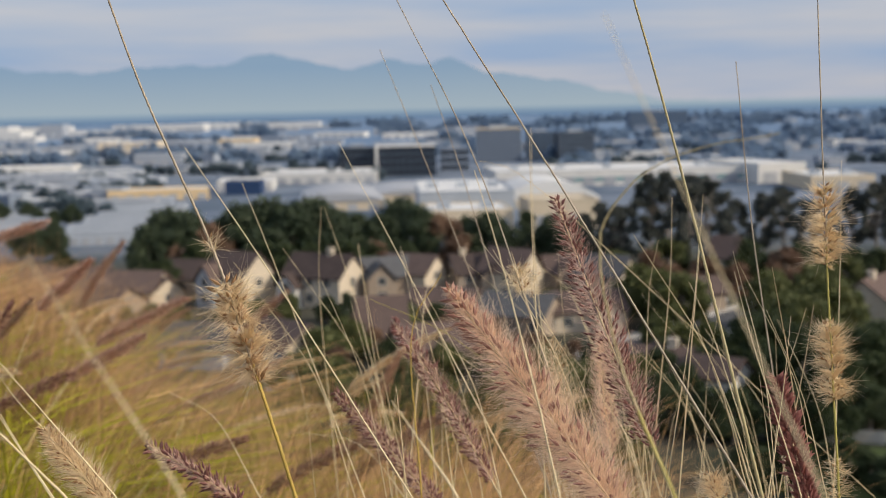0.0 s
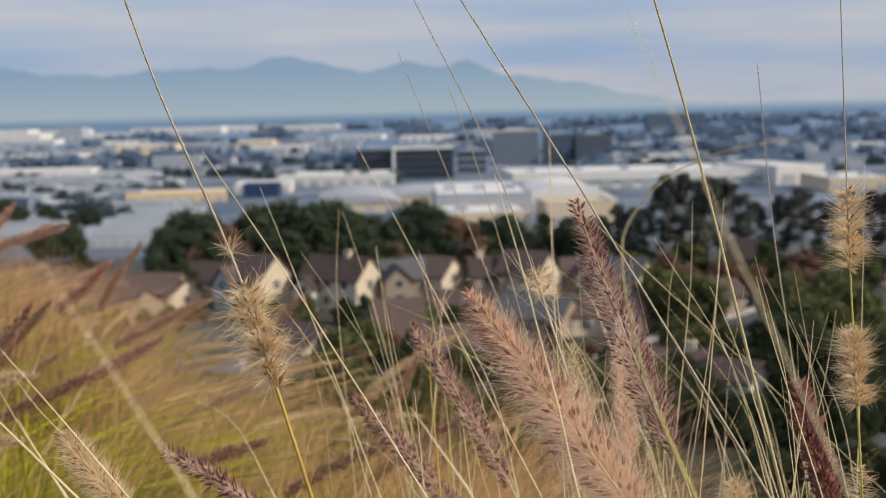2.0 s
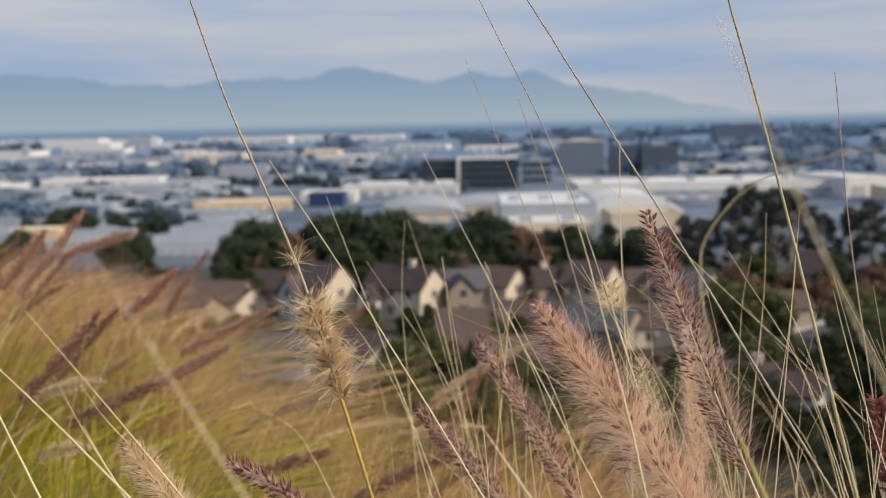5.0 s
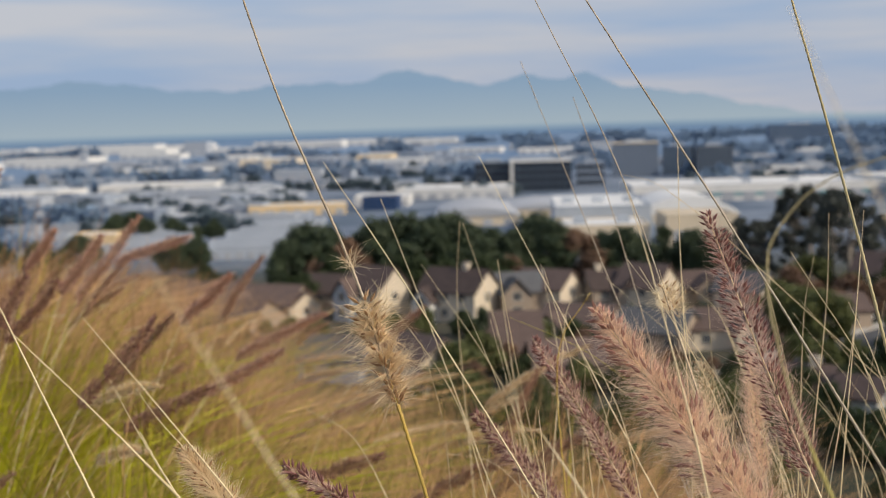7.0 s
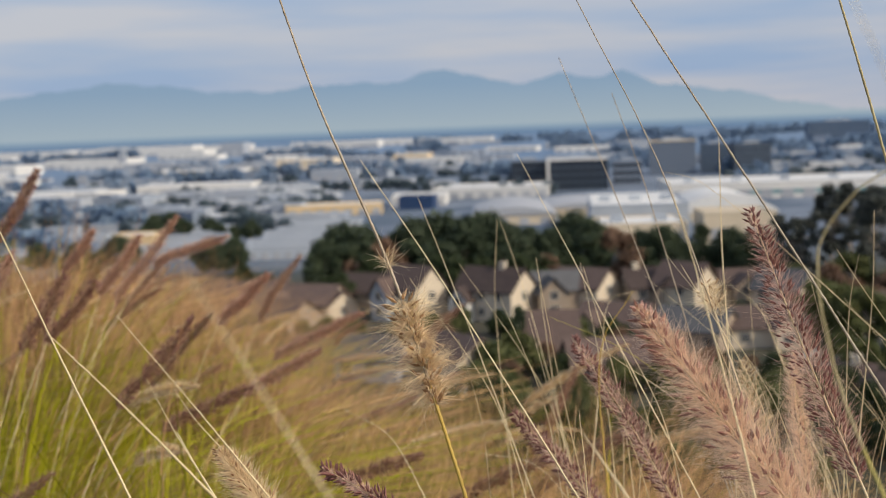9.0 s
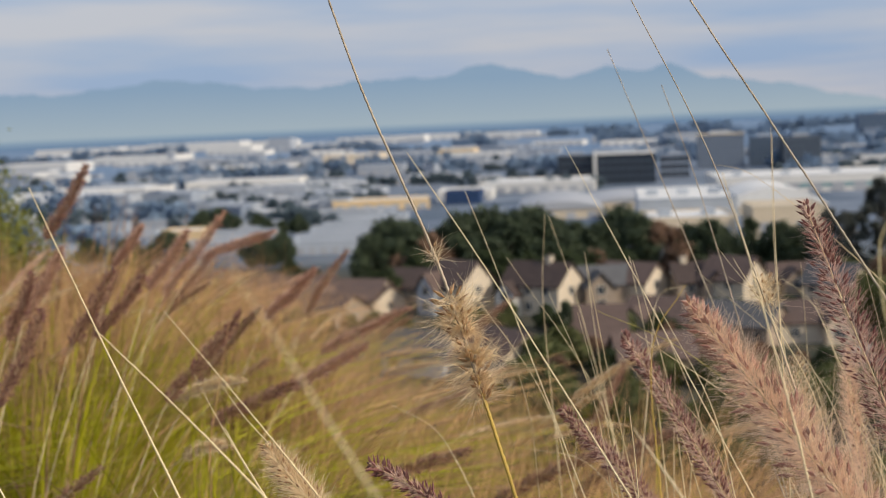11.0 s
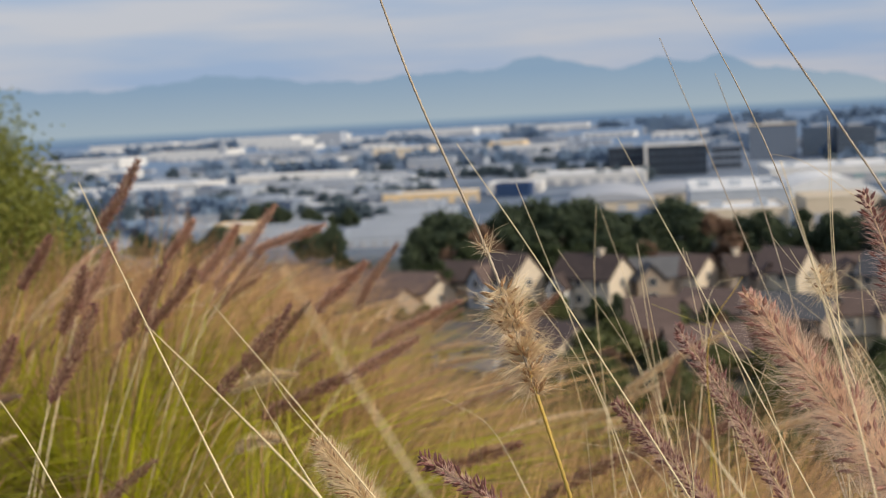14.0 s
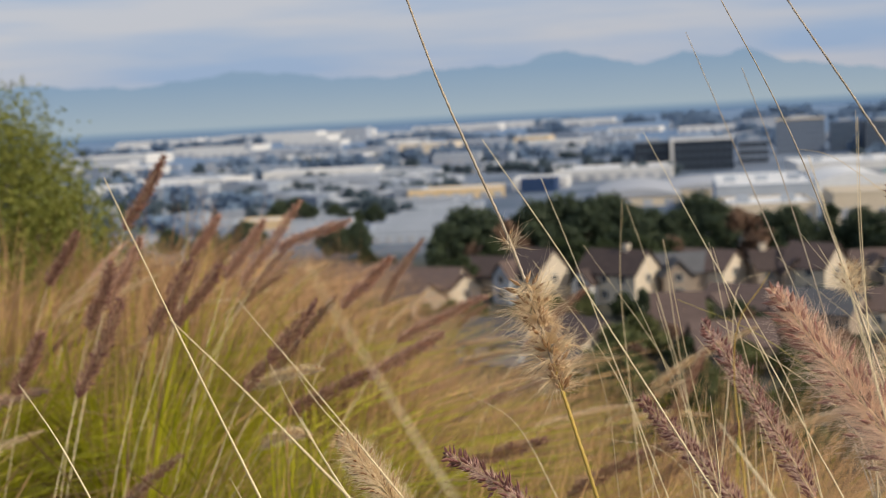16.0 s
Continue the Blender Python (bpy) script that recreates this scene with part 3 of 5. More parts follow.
def house(az, dist, turn, w, d, eave, ridge_z, walls, wing=None, wing_walls=None, chimney=None, label="", roof=None):
    """A two-storey house, front to -y; wing: x0, x1, depth, eave, ridge of a gable that projects to the front."""
    t = thing("house", Matrix.Translation(at(az, dist)) @ Matrix.Rotation(radians(turn), 4, "Z"), label, "house", "houses below the hill")
    roof = roof or M_tile
    part("wall", gable_bm(-w / 2, w / 2, -d / 2, d / 2, -0.3, eave, ridge_z), walls, t)
    part("roof", gable_roof_bm(-w / 2, w / 2, -d / 2, d / 2, eave + 0.02, ridge_z + 0.02), roof, t, "brown tiled gable roof")
    for x in np.arange(-w / 2 + 1.8, w / 2 - 0.8, 3.4):
        if wing and wing[0] - 0.7 < x < wing[1] + 0.7:
            continue
        add_window(t, x, -d / 2, 1.0, 1.2, 1.2)
        if eave > 4:
            add_window(t, x, -d / 2, min(3.7, eave - 1.45), 1.1, 1.2)
    add_window(t, w / 2, 0, 3.4 if eave > 4 else 1.0, 1.1, 1.2, "x")
    if wing:
        x0, x1, dep, we, wr = wing
        part("wing_wall", gable_bm(x0, x1, -d / 2 - dep, -d / 2 + 1.5, -0.3, we, wr, "y"), wing_walls or walls, t, "pale front gable")
        part("wing_roof", gable_roof_bm(x0, x1, -d / 2 - dep, -d / 2 + 1.5, we + 0.03, wr + 0.03, "y"), roof, t)
        add_window(t, (x0 + x1) / 2, -d / 2 - dep, 1.0, 1.4, 1.2)
        if we > 3.5:
            add_window(t, (x0 + x1) / 2, -d / 2 - dep, min(3.6, we - 0.9), 1.2, 1.2)
    if chimney:
        bm = box(chimney - 0.5, chimney + 0.5, -0.45, 0.45, ridge_z - 1.0, ridge_z + 0.9, 0.03)
        add_box(bm, chimney - 0.6, chimney + 0.6, -0.55, 0.55, ridge_z + 0.9, ridge_z + 1.05)
        ch = part("chimney", bm, M_stucco, t, "stucco chimney")
        part("chimney_pot", box(chimney - 0.15, chimney + 0.15, -0.15, 0.15, ridge_z + 1.05, ridge_z + 1.5), M_tile, ch)
    return t


house(-13.9, 218, -16, 14, 9, 2.9, 5.6, M_stucco, (-4.5, 0.5, 2.0, 2.8, 4.8), M_stucco, label="cream house with a broad brown tiled roof")
house(-12.7, 216, -42, 8, 6, 2.7, 4.7, M_stucco, label="small cream house with a bright gable end")
house(-9.0, 212, -38, 9, 7, 5.2, 8.6, M_stucco, (-4.3, -0.2, 2, 4.4, 6.8), M_grey, label="cream house with a tall gable end and grey front")
house(-5.3, 208, -30, 11, 7.5, 5.0, 8.2, M_stucco, (-5.3, -1.6, 2, 3.6, 5.4), M_white, 1.5, label="pale house with a bright gable end and chimney", roof=M_umber_tile)
house(-2.7, 211, 14, 8, 7, 4.4, 7.0, M_tan_wall, (-3.6, 1.0, 2.5, 4.2, 6.6), M_tan_wall, label="beige-grey house with a broad front gable", roof=M_slate)
house(-1.35, 212, -32, 9, 7, 4.6, 7.3, M_stucco, (-4.2, -0.8, 2.5, 3.4, 5.2), M_tan_wall, label="tan house with a small bright gable end")
house(1.5, 213, 16, 9, 8, 4.4, 7.0, M_tan_wall, (-1.0, 3.0, 2.2, 4.0, 6.0), M_tan_wall, -2.5, label="tan house under a dark tiled roof with a chimney", roof=M_umber_tile)
house(3.0, 209, -38, 8, 6.5, 5.0, 8.2, M_stucco, label="narrow house with a tall cream gable end")
house(5.5, 214, 10, 8, 7, 4.2, 6.5, M_tan_wall, (-3.0, 1.0, 2.5, 4.2, 6.2), M_tan_wall, label="tan house with a front gable and tiled roof")
house(7.2, 207, -36, 8, 6, 4.4, 7.2, M_stucco, label="tan house with a bright gable end", roof=M_slate)
house(-10.6, 162, -20, 9, 7, 2.8, 5.2, M_grey, label="low slate-grey house beside the slope", roof=M_slate)
house(-7.0, 157, -50, 9, 8, 2.9, 5.8, M_stucco, label="low cream house with a broad gable end")
house(-7.7, 145, -14, 5.5, 4.5, 2.4, 3.9, M_white, label="small white outbuilding at the foot of the slope", roof=M_slate)
house(-3.1, 169, 8, 7.5, 11, 2.5, 6.6, M_beige, label="low house under a big brown roof")
house(0.1, 184, -24, 10, 8, 2.8, 5.4, M_tan_wall, (-4.2, -0.6, 2.0, 2.8, 4.6), M_stucco, label="low tan house with a brown roof")
house(-0.6, 156, 12, 9, 8, 2.6, 5.0, M_tan_wall, label="low tan house with a grey-brown roof")
house(3.4, 178, -28, 10, 8, 2.9, 5.4, M_tan_wall, label="low tan house with a gable end", roof=M_slate)
house(6.2, 181, 8, 10, 8, 2.9, 5.2, M_stucco, (0.5, 4.0, 2.0, 2.8, 4.6), M_stucco, label="low cream house with a brown roof")
house(10.9, 198, 14, 8, 7, 2.8, 4.8, M_tan_wall, label="low tan house behind the street trees")
house(12.4, 222, -40, 4.6, 5.5, 5.4, 8.6, M_white, label="white house among the tall dark trees")
house(18.7, 184, 52, 13, 9, 3.9, 7.2, M_stucco, chimney=-3.0, label="cream stucco house with a chimney among trees")
house(12.1, 134, -40, 5, 4.4, 3.4, 5.0, M_white, label="small white house half hidden by trees")
house(9.3, 143, -20, 8, 7, 2.5, 4.4, M_stucco, chimney=2.0, label="low house with a chimney below the street")
house(-16.1, 228, 14, 13, 9, 2.8, 5.4, M_tan_wall, label="low tan house under a dark roof")
house(-11.0, 230, -20, 10, 8, 2.8, 5.6, M_tan_wall, label="tan house under a broad dark roof", roof=M_umber_tile)
house(-14.9, 205, -30, 11, 8, 2.6, 5.0, M_tan_wall, label="low house with a dark roof by the slope")
house(-18.0, 238, -22, 12, 8, 3.0, 5.4, M_stucco, (-4.5, -0.5, 2, 3, 5), M_beige, label="low cream house at the foot of the hill")
house(-22.6, 250, -18, 12, 8, 3.0, 5.2, M_beige, label="low beige house at the foot of the hill")


# ---- street, lawn, fence ----
def strip(name, a0, d0, a1, d1, half, z, material, label, kind="structure"):
    p, q = at(a0, d0), at(a1, d1)
    n = Vector((-(q - p).y, (q - p).x, 0)).normalized() * half
    bm = bmesh.new()
    bot = [bm.verts.new((c.x, c.y, -0.05)) for c in (p + n, p - n, q - n, q + n)]
    top = [bm.verts.new((c.x, c.y, z)) for c in (p + n, p - n, q - n, q + n)]
    bm.faces.new(top)
    for i in range(4):
        bm.faces.new((bot[i], bot[(i + 1) % 4], top[(i + 1) % 4], top[i]))
    bmesh.ops.recalc_face_normals(bm, faces=bm.faces[:])
    me = bpy.data.meshes.new(name)
    bm.to_mesh(me)
    bm.free()
    me.materials.append(material)
    return tagged(new(name, me), label, name.split("_")[0], kind=kind)


strip("road_street", 5.0, 150, 16.0, 214, 4.0, 0.02, M_asphalt, "grey asphalt street between the gardens")
strip("pavement_near", 5.6, 145, 16.6, 206, 0.9, 0.16, M_kerb, "pale concrete pavement along the street")
strip("pavement_far", 4.4, 156, 15.4, 221, 0.9, 0.16, M_kerb, "pale concrete pavement along the street")
strip("lawn_garden", 13, 112, 23, 112, 8, 0.04, M_lawn, "mown green lawn at the foot of the hill")


def fence(az0, az1, dist):
    p, q = at(az0, dist), at(az1, dist)
    run = (q - p).length
    t = thing("garden_fence", Matrix.Translation(p) @ Matrix.Rotation(math.atan2((q - p).y, (q - p).x), 4, "Z"), "pale boarded fence behind the lawn", "fence")
    n = int(run / 2.4)
    for i in range(n + 1):
        part("post", box(i * 2.4 - 0.06, i * 2.4 + 0.06, -0.06, 0.06, 0, 1.35), M_kerb, t)
    for i in range(n):
        part("board_panel", box(i * 2.4 + 0.06, i * 2.4 + 2.34, -0.03, 0.03, 0.1, 1.25), M_kerb, t)


fence(16.6, 22.0, 121)


def bin_blue():
    t = thing("recycling_bin", Matrix.Translation(at(10.66, 135.5)), "blue plastic recycling bin beside a house", "bin")
    bm = bmesh.new()
    bmesh.ops.create_cone(bm, cap_ends=True, segments=4, radius1=0.42, radius2=0.5, depth=1.0, matrix=pose(0, 0, 0.58, 0, 0, 45))
    part("body", bm, M_blue, t)
    part("lid", box(-0.4, 0.4, -0.42, 0.42, 1.08, 1.15, 0.02), M_blue, t)
    for x in (-0.3, 0.3):
        bm = bmesh.new()
        bmesh.ops.create_cone(bm, cap_ends=True, segments=12, radius1=0.1, radius2=0.1, depth=0.06, matrix=pose(x, 0.38, 0.1, 0, 90))
        part("wheel", bm, M_dark, t)


bin_blue()


def car(az, dist, turn, label):
    """A parked car, nose to +x, its parts under one base."""
    t = thing("parked_car", Matrix.Translation(at(az, dist, 0.03)) @ Matrix.Rotation(radians(turn), 4, "Z"), label, "car", "cars parked on the street")

    def hull(profile, half, top_half, z_mid):
        bm = bmesh.new()
        rings = []
        for sgn in (-1, 1):
            rings.append([bm.verts.new((x, sgn * (half if z <= z_mid else top_half), z)) for x, z in profile])
        n = len(profile)
        for i in range(n):
            bm.faces.new((rings[0][i], rings[0][(i + 1) % n], rings[1][(i + 1) % n], rings[1][i]))
        for r in rings:
            bm.faces.new(r)
        bmesh.ops.recalc_face_normals(bm, faces=bm.faces[:])
        bmesh.ops.bevel(bm, geom=bm.edges[:], offset=0.05, segments=1, affect="EDGES")
        return bm

    part("body", hull(((-2.2, 0.35), (2.2, 0.35), (2.25, 0.62), (1.15, 0.92), (-2.1, 0.96), (-2.25, 0.6)), 0.88, 0.86, 0.7), M_carpaint, t)
    cabin = part("cabin", hull(((-1.85, 0.94), (1.0, 0.92), (0.3, 1.42), (-1.25, 1.45)), 0.84, 0.66, 1.0), M_glass, t, "dark tinted windows")
    part("roof_panel", box(-1.2, 0.25, -0.64, 0.64, 1.44, 1.49, 0.02), M_carpaint, cabin)
    for x in (-1.4, 1.4):
        for y in (-0.82, 0.82):
            bm = bmesh.new()
            bmesh.ops.create_cone(bm, cap_ends=True, segments=16, radius1=0.33, radius2=0.33, depth=0.2, matrix=pose(x, y, 0.33, 90))
            w = part("wheel", bm, M_rubber, t, "black tyre")
            bm = bmesh.new()
            bmesh.ops.create_cone(bm, cap_ends=True, segments=12, radius1=0.2, radius2=0.18, depth=0.22, matrix=pose(x, y, 0.33, 90))
            part("rim", bm, M_roofg, w, "grey metal rim")
    for y in (-0.62, 0.62):
        part("headlight", box(2.12, 2.24, y - 0.16, y + 0.16, 0.62, 0.72, 0.02), M_white, t)
    return t


car(13.2, 219, 48, "white car parked at the kerb under trees")
car(12.0, 203, 50, "silver car parked at the kerb")


# ---- sheds, offices and halls on the plain ----
def shed(name, az, dist, turn, w, d, h, walls, roof, label, bays=0, band=None, monitor=0, group="buildings on the plain", z0=0.0):
    """A flat-roofed building, front to -y, its near left corner's bearing given by its middle."""
    t = thing(name, Matrix.Translation(at(az, dist)) @ Matrix.Rotation(radians(turn), 4, "Z"), label, "building", group)
    part("wall", box(-w / 2, w / 2, 0, d, -0.3, h), walls, t)
    part("roof", box(-w / 2 + 0.4, w / 2 - 0.4, 0.4, d - 0.4, h - 0.1, h + 0.12), roof, t)
    bm = bmesh.new()
    for x0, x1, y0, y1 in ((-w / 2 - 0.05, w / 2 + 0.05, -0.05, 0.35), (-w / 2 - 0.05, w / 2 + 0.05, d - 0.35, d + 0.05), (-w / 2 - 0.05, -w / 2 + 0.35, 0.36, d - 0.36), (w / 2 - 0.35, w / 2 + 0.05, 0.36, d - 0.36)):
        add_box(bm, x0, x1, y0, y1, h - 0.3, h + 0.5)
    part("parapet", bm, walls, t)
    if band:
        part("band", box(-w / 2 + 1, w / 2 - 1, -0.12, -0.06, h * 0.3, h * 0.55), band, t)
    for i in range(bays):
        x = -w / 2 + (i + 0.5) * w / bays
        part("dock_door", box(x - w / bays * 0.28, x + w / bays * 0.28, -0.2, -0.06, 0, min(4.2, h * 0.6)), M_roofg, t)
    for i in range(monitor):
        x = -w / 2 + (i + 0.5) * w / monitor
        part("roof_unit", box(x - 1.6, x + 1.6, d * 0.35, d * 0.35 + 3, h + 0.12, h + 1.7, 0.1), M_grey, t)
    return t


def office(az, dist, turn, w, d, h, walls, label, storeys, cap=None, frame_side=False, bays=9):
    t = thing("office_building", Matrix.Translation(at(az, dist)) @ Matrix.Rotation(radians(turn), 4, "Z"), label, "office building", "offices on the plain")
    part("wall", box(-w / 2, w / 2, 0, d, -0.3, h), walls, t)
    part("roof", box(-w / 2 - 0.2, w / 2 + 0.2, -0.2, d + 0.2, h, h + 0.7), cap or walls, t)
    fl = h / storeys
    for s in range(storeys):
        for i in range(bays):
            x = -w / 2 + (i + 0.5) * w / bays
            # beyond 650 m the panes take the glass with haze painted in
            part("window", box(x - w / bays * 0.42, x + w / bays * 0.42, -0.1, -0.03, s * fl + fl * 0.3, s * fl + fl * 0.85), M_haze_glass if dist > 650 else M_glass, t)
    if frame_side:
        part("frame_pillar", box(-w / 2 - 1.2, -w / 2 - 0.02, -0.5, d, -0.3, h + 0.9), M_white, t, "white end pillar")
    part("plant_room", box(-w / 5, w / 5, d * 0.3, d * 0.7, h + 0.7, h + 2.2), M_grey, t)
    return t


office(-3.7, 612, 2, 16.5, 20, 13, M_dark, "low dark glass office building", 4, bays=6)
office(-1.5, 606, 2, 27, 22, 13.6, M_dark, "dark glass office block with a white end pillar", 4, M_white, True)
office(0.6, 640, 0, 14, 20, 11, M_office, "low brown brick-toned office building", 3, bays=5)
office(2.55, 740, -2, 26, 24, 18.5, M_office, "grey-brown office tower with a pale roof", 6, M_beige)
office(4.4, 760, -2, 17, 20, 15.5, M_navy, "dark blue glass office building", 5, bays=6)
office(5.95, 730, 2, 20, 20, 15.5, M_dark, "dark square glass office building", 5, bays=7)
office(9.5, 1500, 0, 66, 30, 22, M_navy, "wide dark blue office block in the haze", 6, bays=12)
shed("warehouse", 8.7, 508, 3, 112, 52, 5.9, M_white, M_roofw, "long white flat-roofed warehouse with a teal band", 14, M_teal, 6)
shed("warehouse", 14.7, 512, 14, 20, 46, 7.2, M_white, M_roofw, "white end hall of the long warehouse", 2)
shed("warehouse", 17.2, 470, 0, 22, 40, 4.6, M_beige, M_roofw, "low beige white-roofed warehouse", 3, None, 2)
shed("warehouse", 1.2, 322, 4, 22, 26, 5.4, M_beige, M_roofw, "beige hall with a white roof", 4, None, 2)
shed("warehouse", 1.1, 352, 2, 26, 60, 8.2, M_grey, M_roofw, "pale hall with a broad white roof", 5, None, 3)
shed("warehouse", 5.35, 322, 4, 17, 20, 7.6, M_beige, M_beige, "beige block beside the round-roofed hall", 2)
shed("warehouse", -5.4, 560, 1, 50, 44, 4.2, M_white, M_roofw, "long low white flat-roofed warehouse", 8)
shed("warehouse", -8.7, 500, 0, 13.5, 12, 4.6, M_blue_wall, M_dark, "small dark blue building")
shed("warehouse", -12.3, 482, 10, 36, 16, 3.6, M_yellow, M_roofw, "long low ochre-walled shed", 7)
shed("warehouse", -8.6, 520, 4, 22, 26, 3.8, M_white, M_roofw, "white shed beside a blue building", 4)
shed("warehouse", -13.5, 1010, 6, 44, 60, 10, M_beige, M_roofw, "big sunlit beige warehouse on the plain", 6)
shed("warehouse", -8.9, 1160, 0, 31, 40, 7.5, M_yellow, M_roofw, "ochre warehouse in the haze", 4)
shed("warehouse", -18.8, 1850, 0, 66, 60, 12, M_white, M_roofw, "white warehouse far off in the haze", 5)
shed("warehouse", -22.8, 1500, 0, 96, 60, 9, M_white, M_roofw, "white warehouse far off in the haze", 6)
shed("warehouse", -14.6, 1900, 0, 90, 60, 10, M_white, M_roofw, "white warehouse far off in the haze", 6)
for az_, d_, w_, h_ in ((-25.2, 2350, 150, 14), (-22.6, 2500, 120, 13), (-20.3, 2300, 170, 16), (-17.6, 2450, 140, 13), (-12.2, 2350, 160, 13), (-9.2, 2550, 120, 12), (-6.6, 2400, 110, 11)):
    shed("warehouse", az_, d_, 0, w_, 60, h_, M_white, M_roofw, "white warehouse far off in the haze", 6)
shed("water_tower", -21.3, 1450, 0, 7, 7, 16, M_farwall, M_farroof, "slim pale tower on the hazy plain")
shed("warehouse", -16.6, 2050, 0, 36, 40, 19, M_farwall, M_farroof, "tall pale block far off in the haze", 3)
shed("warehouse", -27, 1300, 0, 70, 60, 9, M_white, M_roofw, "white warehouse far off in the haze", 6)
shed("warehouse", -21.0, 352, 8, 11, 12, 5.2, M_yellow, M_roofw, "small cream block among trees", 2)


def long_sheds():
    q = random.Random(8)
    for k in range(7):
        shed("storage_shed", -14.4 + 0.25 * k, 322 + k * 15, 6, 22 + q.uniform(-3, 3), 7, 3.0, M_grey, M_roofg, "long low grey storage shed in a row", 7, None, 0, "rows of storage sheds")
    for k in range(5):
        shed("storage_shed", -19.0 + 0.2 * k, 335 + k * 17, 4, 20 + q.uniform(-3, 3), 7, 3.0, M_grey, M_roofg, "long low grey storage shed in a row", 6, None, 0, "rows of storage sheds")
    for k in range(4):
        shed("storage_shed", -24.5 + 0.2 * k, 330 + k * 20, 2, 26, 8, 3.2, M_grey, M_roofg, "long low grey storage shed in a row", 6, None, 0, "rows of storage sheds")


long_sheds()


def round_hall(az, dist, turn, w, d, eave, rise, label, roof=None):
    """A hall under one low curved roof."""
    t = thing("round_roofed_hall", Matrix.Translation(at(az, dist)) @ Matrix.Rotation(radians(turn), 4, "Z"), label, "hall", "buildings on the plain")
    part("wall", box(-w / 2, w / 2, 0, d, -0.3, eave), M_beige, t)
    bm = bmesh.new()
    n, rings = 18, []
    for y, k in ((-0.4, 1.0), (d + 0.4, 1.0)):
        rings.append([bm.verts.new(((-1 + 2 * i / n) * (w / 2 + 0.4), y, eave + rise * math.sin(math.pi * i / n) ** 0.8 * k)) for i in range(n + 1)])
    for i in range(n):
        bm.faces.new((rings[0][i], rings[0][i + 1], rings[1][i + 1], rings[1][i]))
    for r in rings:
        bm.faces.new(r)
    bmesh.ops.recalc_face_normals(bm, faces=bm.faces[:])
    part("roof", bm, roof or M_roofg, t, "pale curved roof" if roof else "grey curved roof")
    for i in range(4):
        x = -w / 2 + (i + 0.5) * w / 4
        part("door", box(x - 1.4, x + 1.4, -0.15, -0.03, 0, eave * 0.7), M_roofg, t)
    return t


round_hall(4.75, 400, 3, 31, 40, 2.6, 5.6, "big hall under a broad pale curved roof", M_roofw)
round_hall(-4.4, 405, 5, 26, 60, 3.0, 2.6, "wide hall under a pale grey curved roof")
round_hall(-1.4, 430, 5, 24, 50, 3.0, 1.8, "wide hall under a pale grey curved roof")


def far_city():
    """Sheds and blocks scattered over the rest of the plain."""
    models = []
    q = random.Random(12)
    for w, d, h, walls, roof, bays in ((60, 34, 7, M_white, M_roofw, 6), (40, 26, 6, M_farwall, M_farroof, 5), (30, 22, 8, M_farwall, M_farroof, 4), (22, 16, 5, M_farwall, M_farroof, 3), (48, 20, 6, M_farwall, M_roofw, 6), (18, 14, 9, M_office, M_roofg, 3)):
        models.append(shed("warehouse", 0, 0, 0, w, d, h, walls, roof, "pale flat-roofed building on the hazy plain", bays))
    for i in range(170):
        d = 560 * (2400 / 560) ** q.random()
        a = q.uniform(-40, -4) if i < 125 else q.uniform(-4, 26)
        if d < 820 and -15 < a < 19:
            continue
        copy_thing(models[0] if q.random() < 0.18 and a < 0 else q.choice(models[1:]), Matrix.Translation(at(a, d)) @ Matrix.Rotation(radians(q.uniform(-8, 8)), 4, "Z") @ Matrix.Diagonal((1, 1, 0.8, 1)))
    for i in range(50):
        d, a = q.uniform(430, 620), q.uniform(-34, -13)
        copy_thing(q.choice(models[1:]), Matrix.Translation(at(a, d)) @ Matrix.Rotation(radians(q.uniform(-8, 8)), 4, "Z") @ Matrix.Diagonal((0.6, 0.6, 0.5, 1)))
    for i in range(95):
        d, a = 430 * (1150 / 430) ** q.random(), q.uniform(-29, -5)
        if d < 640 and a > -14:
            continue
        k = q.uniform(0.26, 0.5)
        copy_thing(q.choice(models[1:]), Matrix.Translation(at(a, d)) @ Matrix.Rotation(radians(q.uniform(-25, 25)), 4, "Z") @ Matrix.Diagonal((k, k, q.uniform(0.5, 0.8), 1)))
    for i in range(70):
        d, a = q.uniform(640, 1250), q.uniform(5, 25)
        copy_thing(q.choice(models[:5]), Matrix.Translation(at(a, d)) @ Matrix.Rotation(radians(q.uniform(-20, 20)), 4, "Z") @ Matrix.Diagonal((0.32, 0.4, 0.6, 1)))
    for m in models:
        for o in (*m.children_recursive, m):
            bpy.data.objects.remove(o)


far_city()


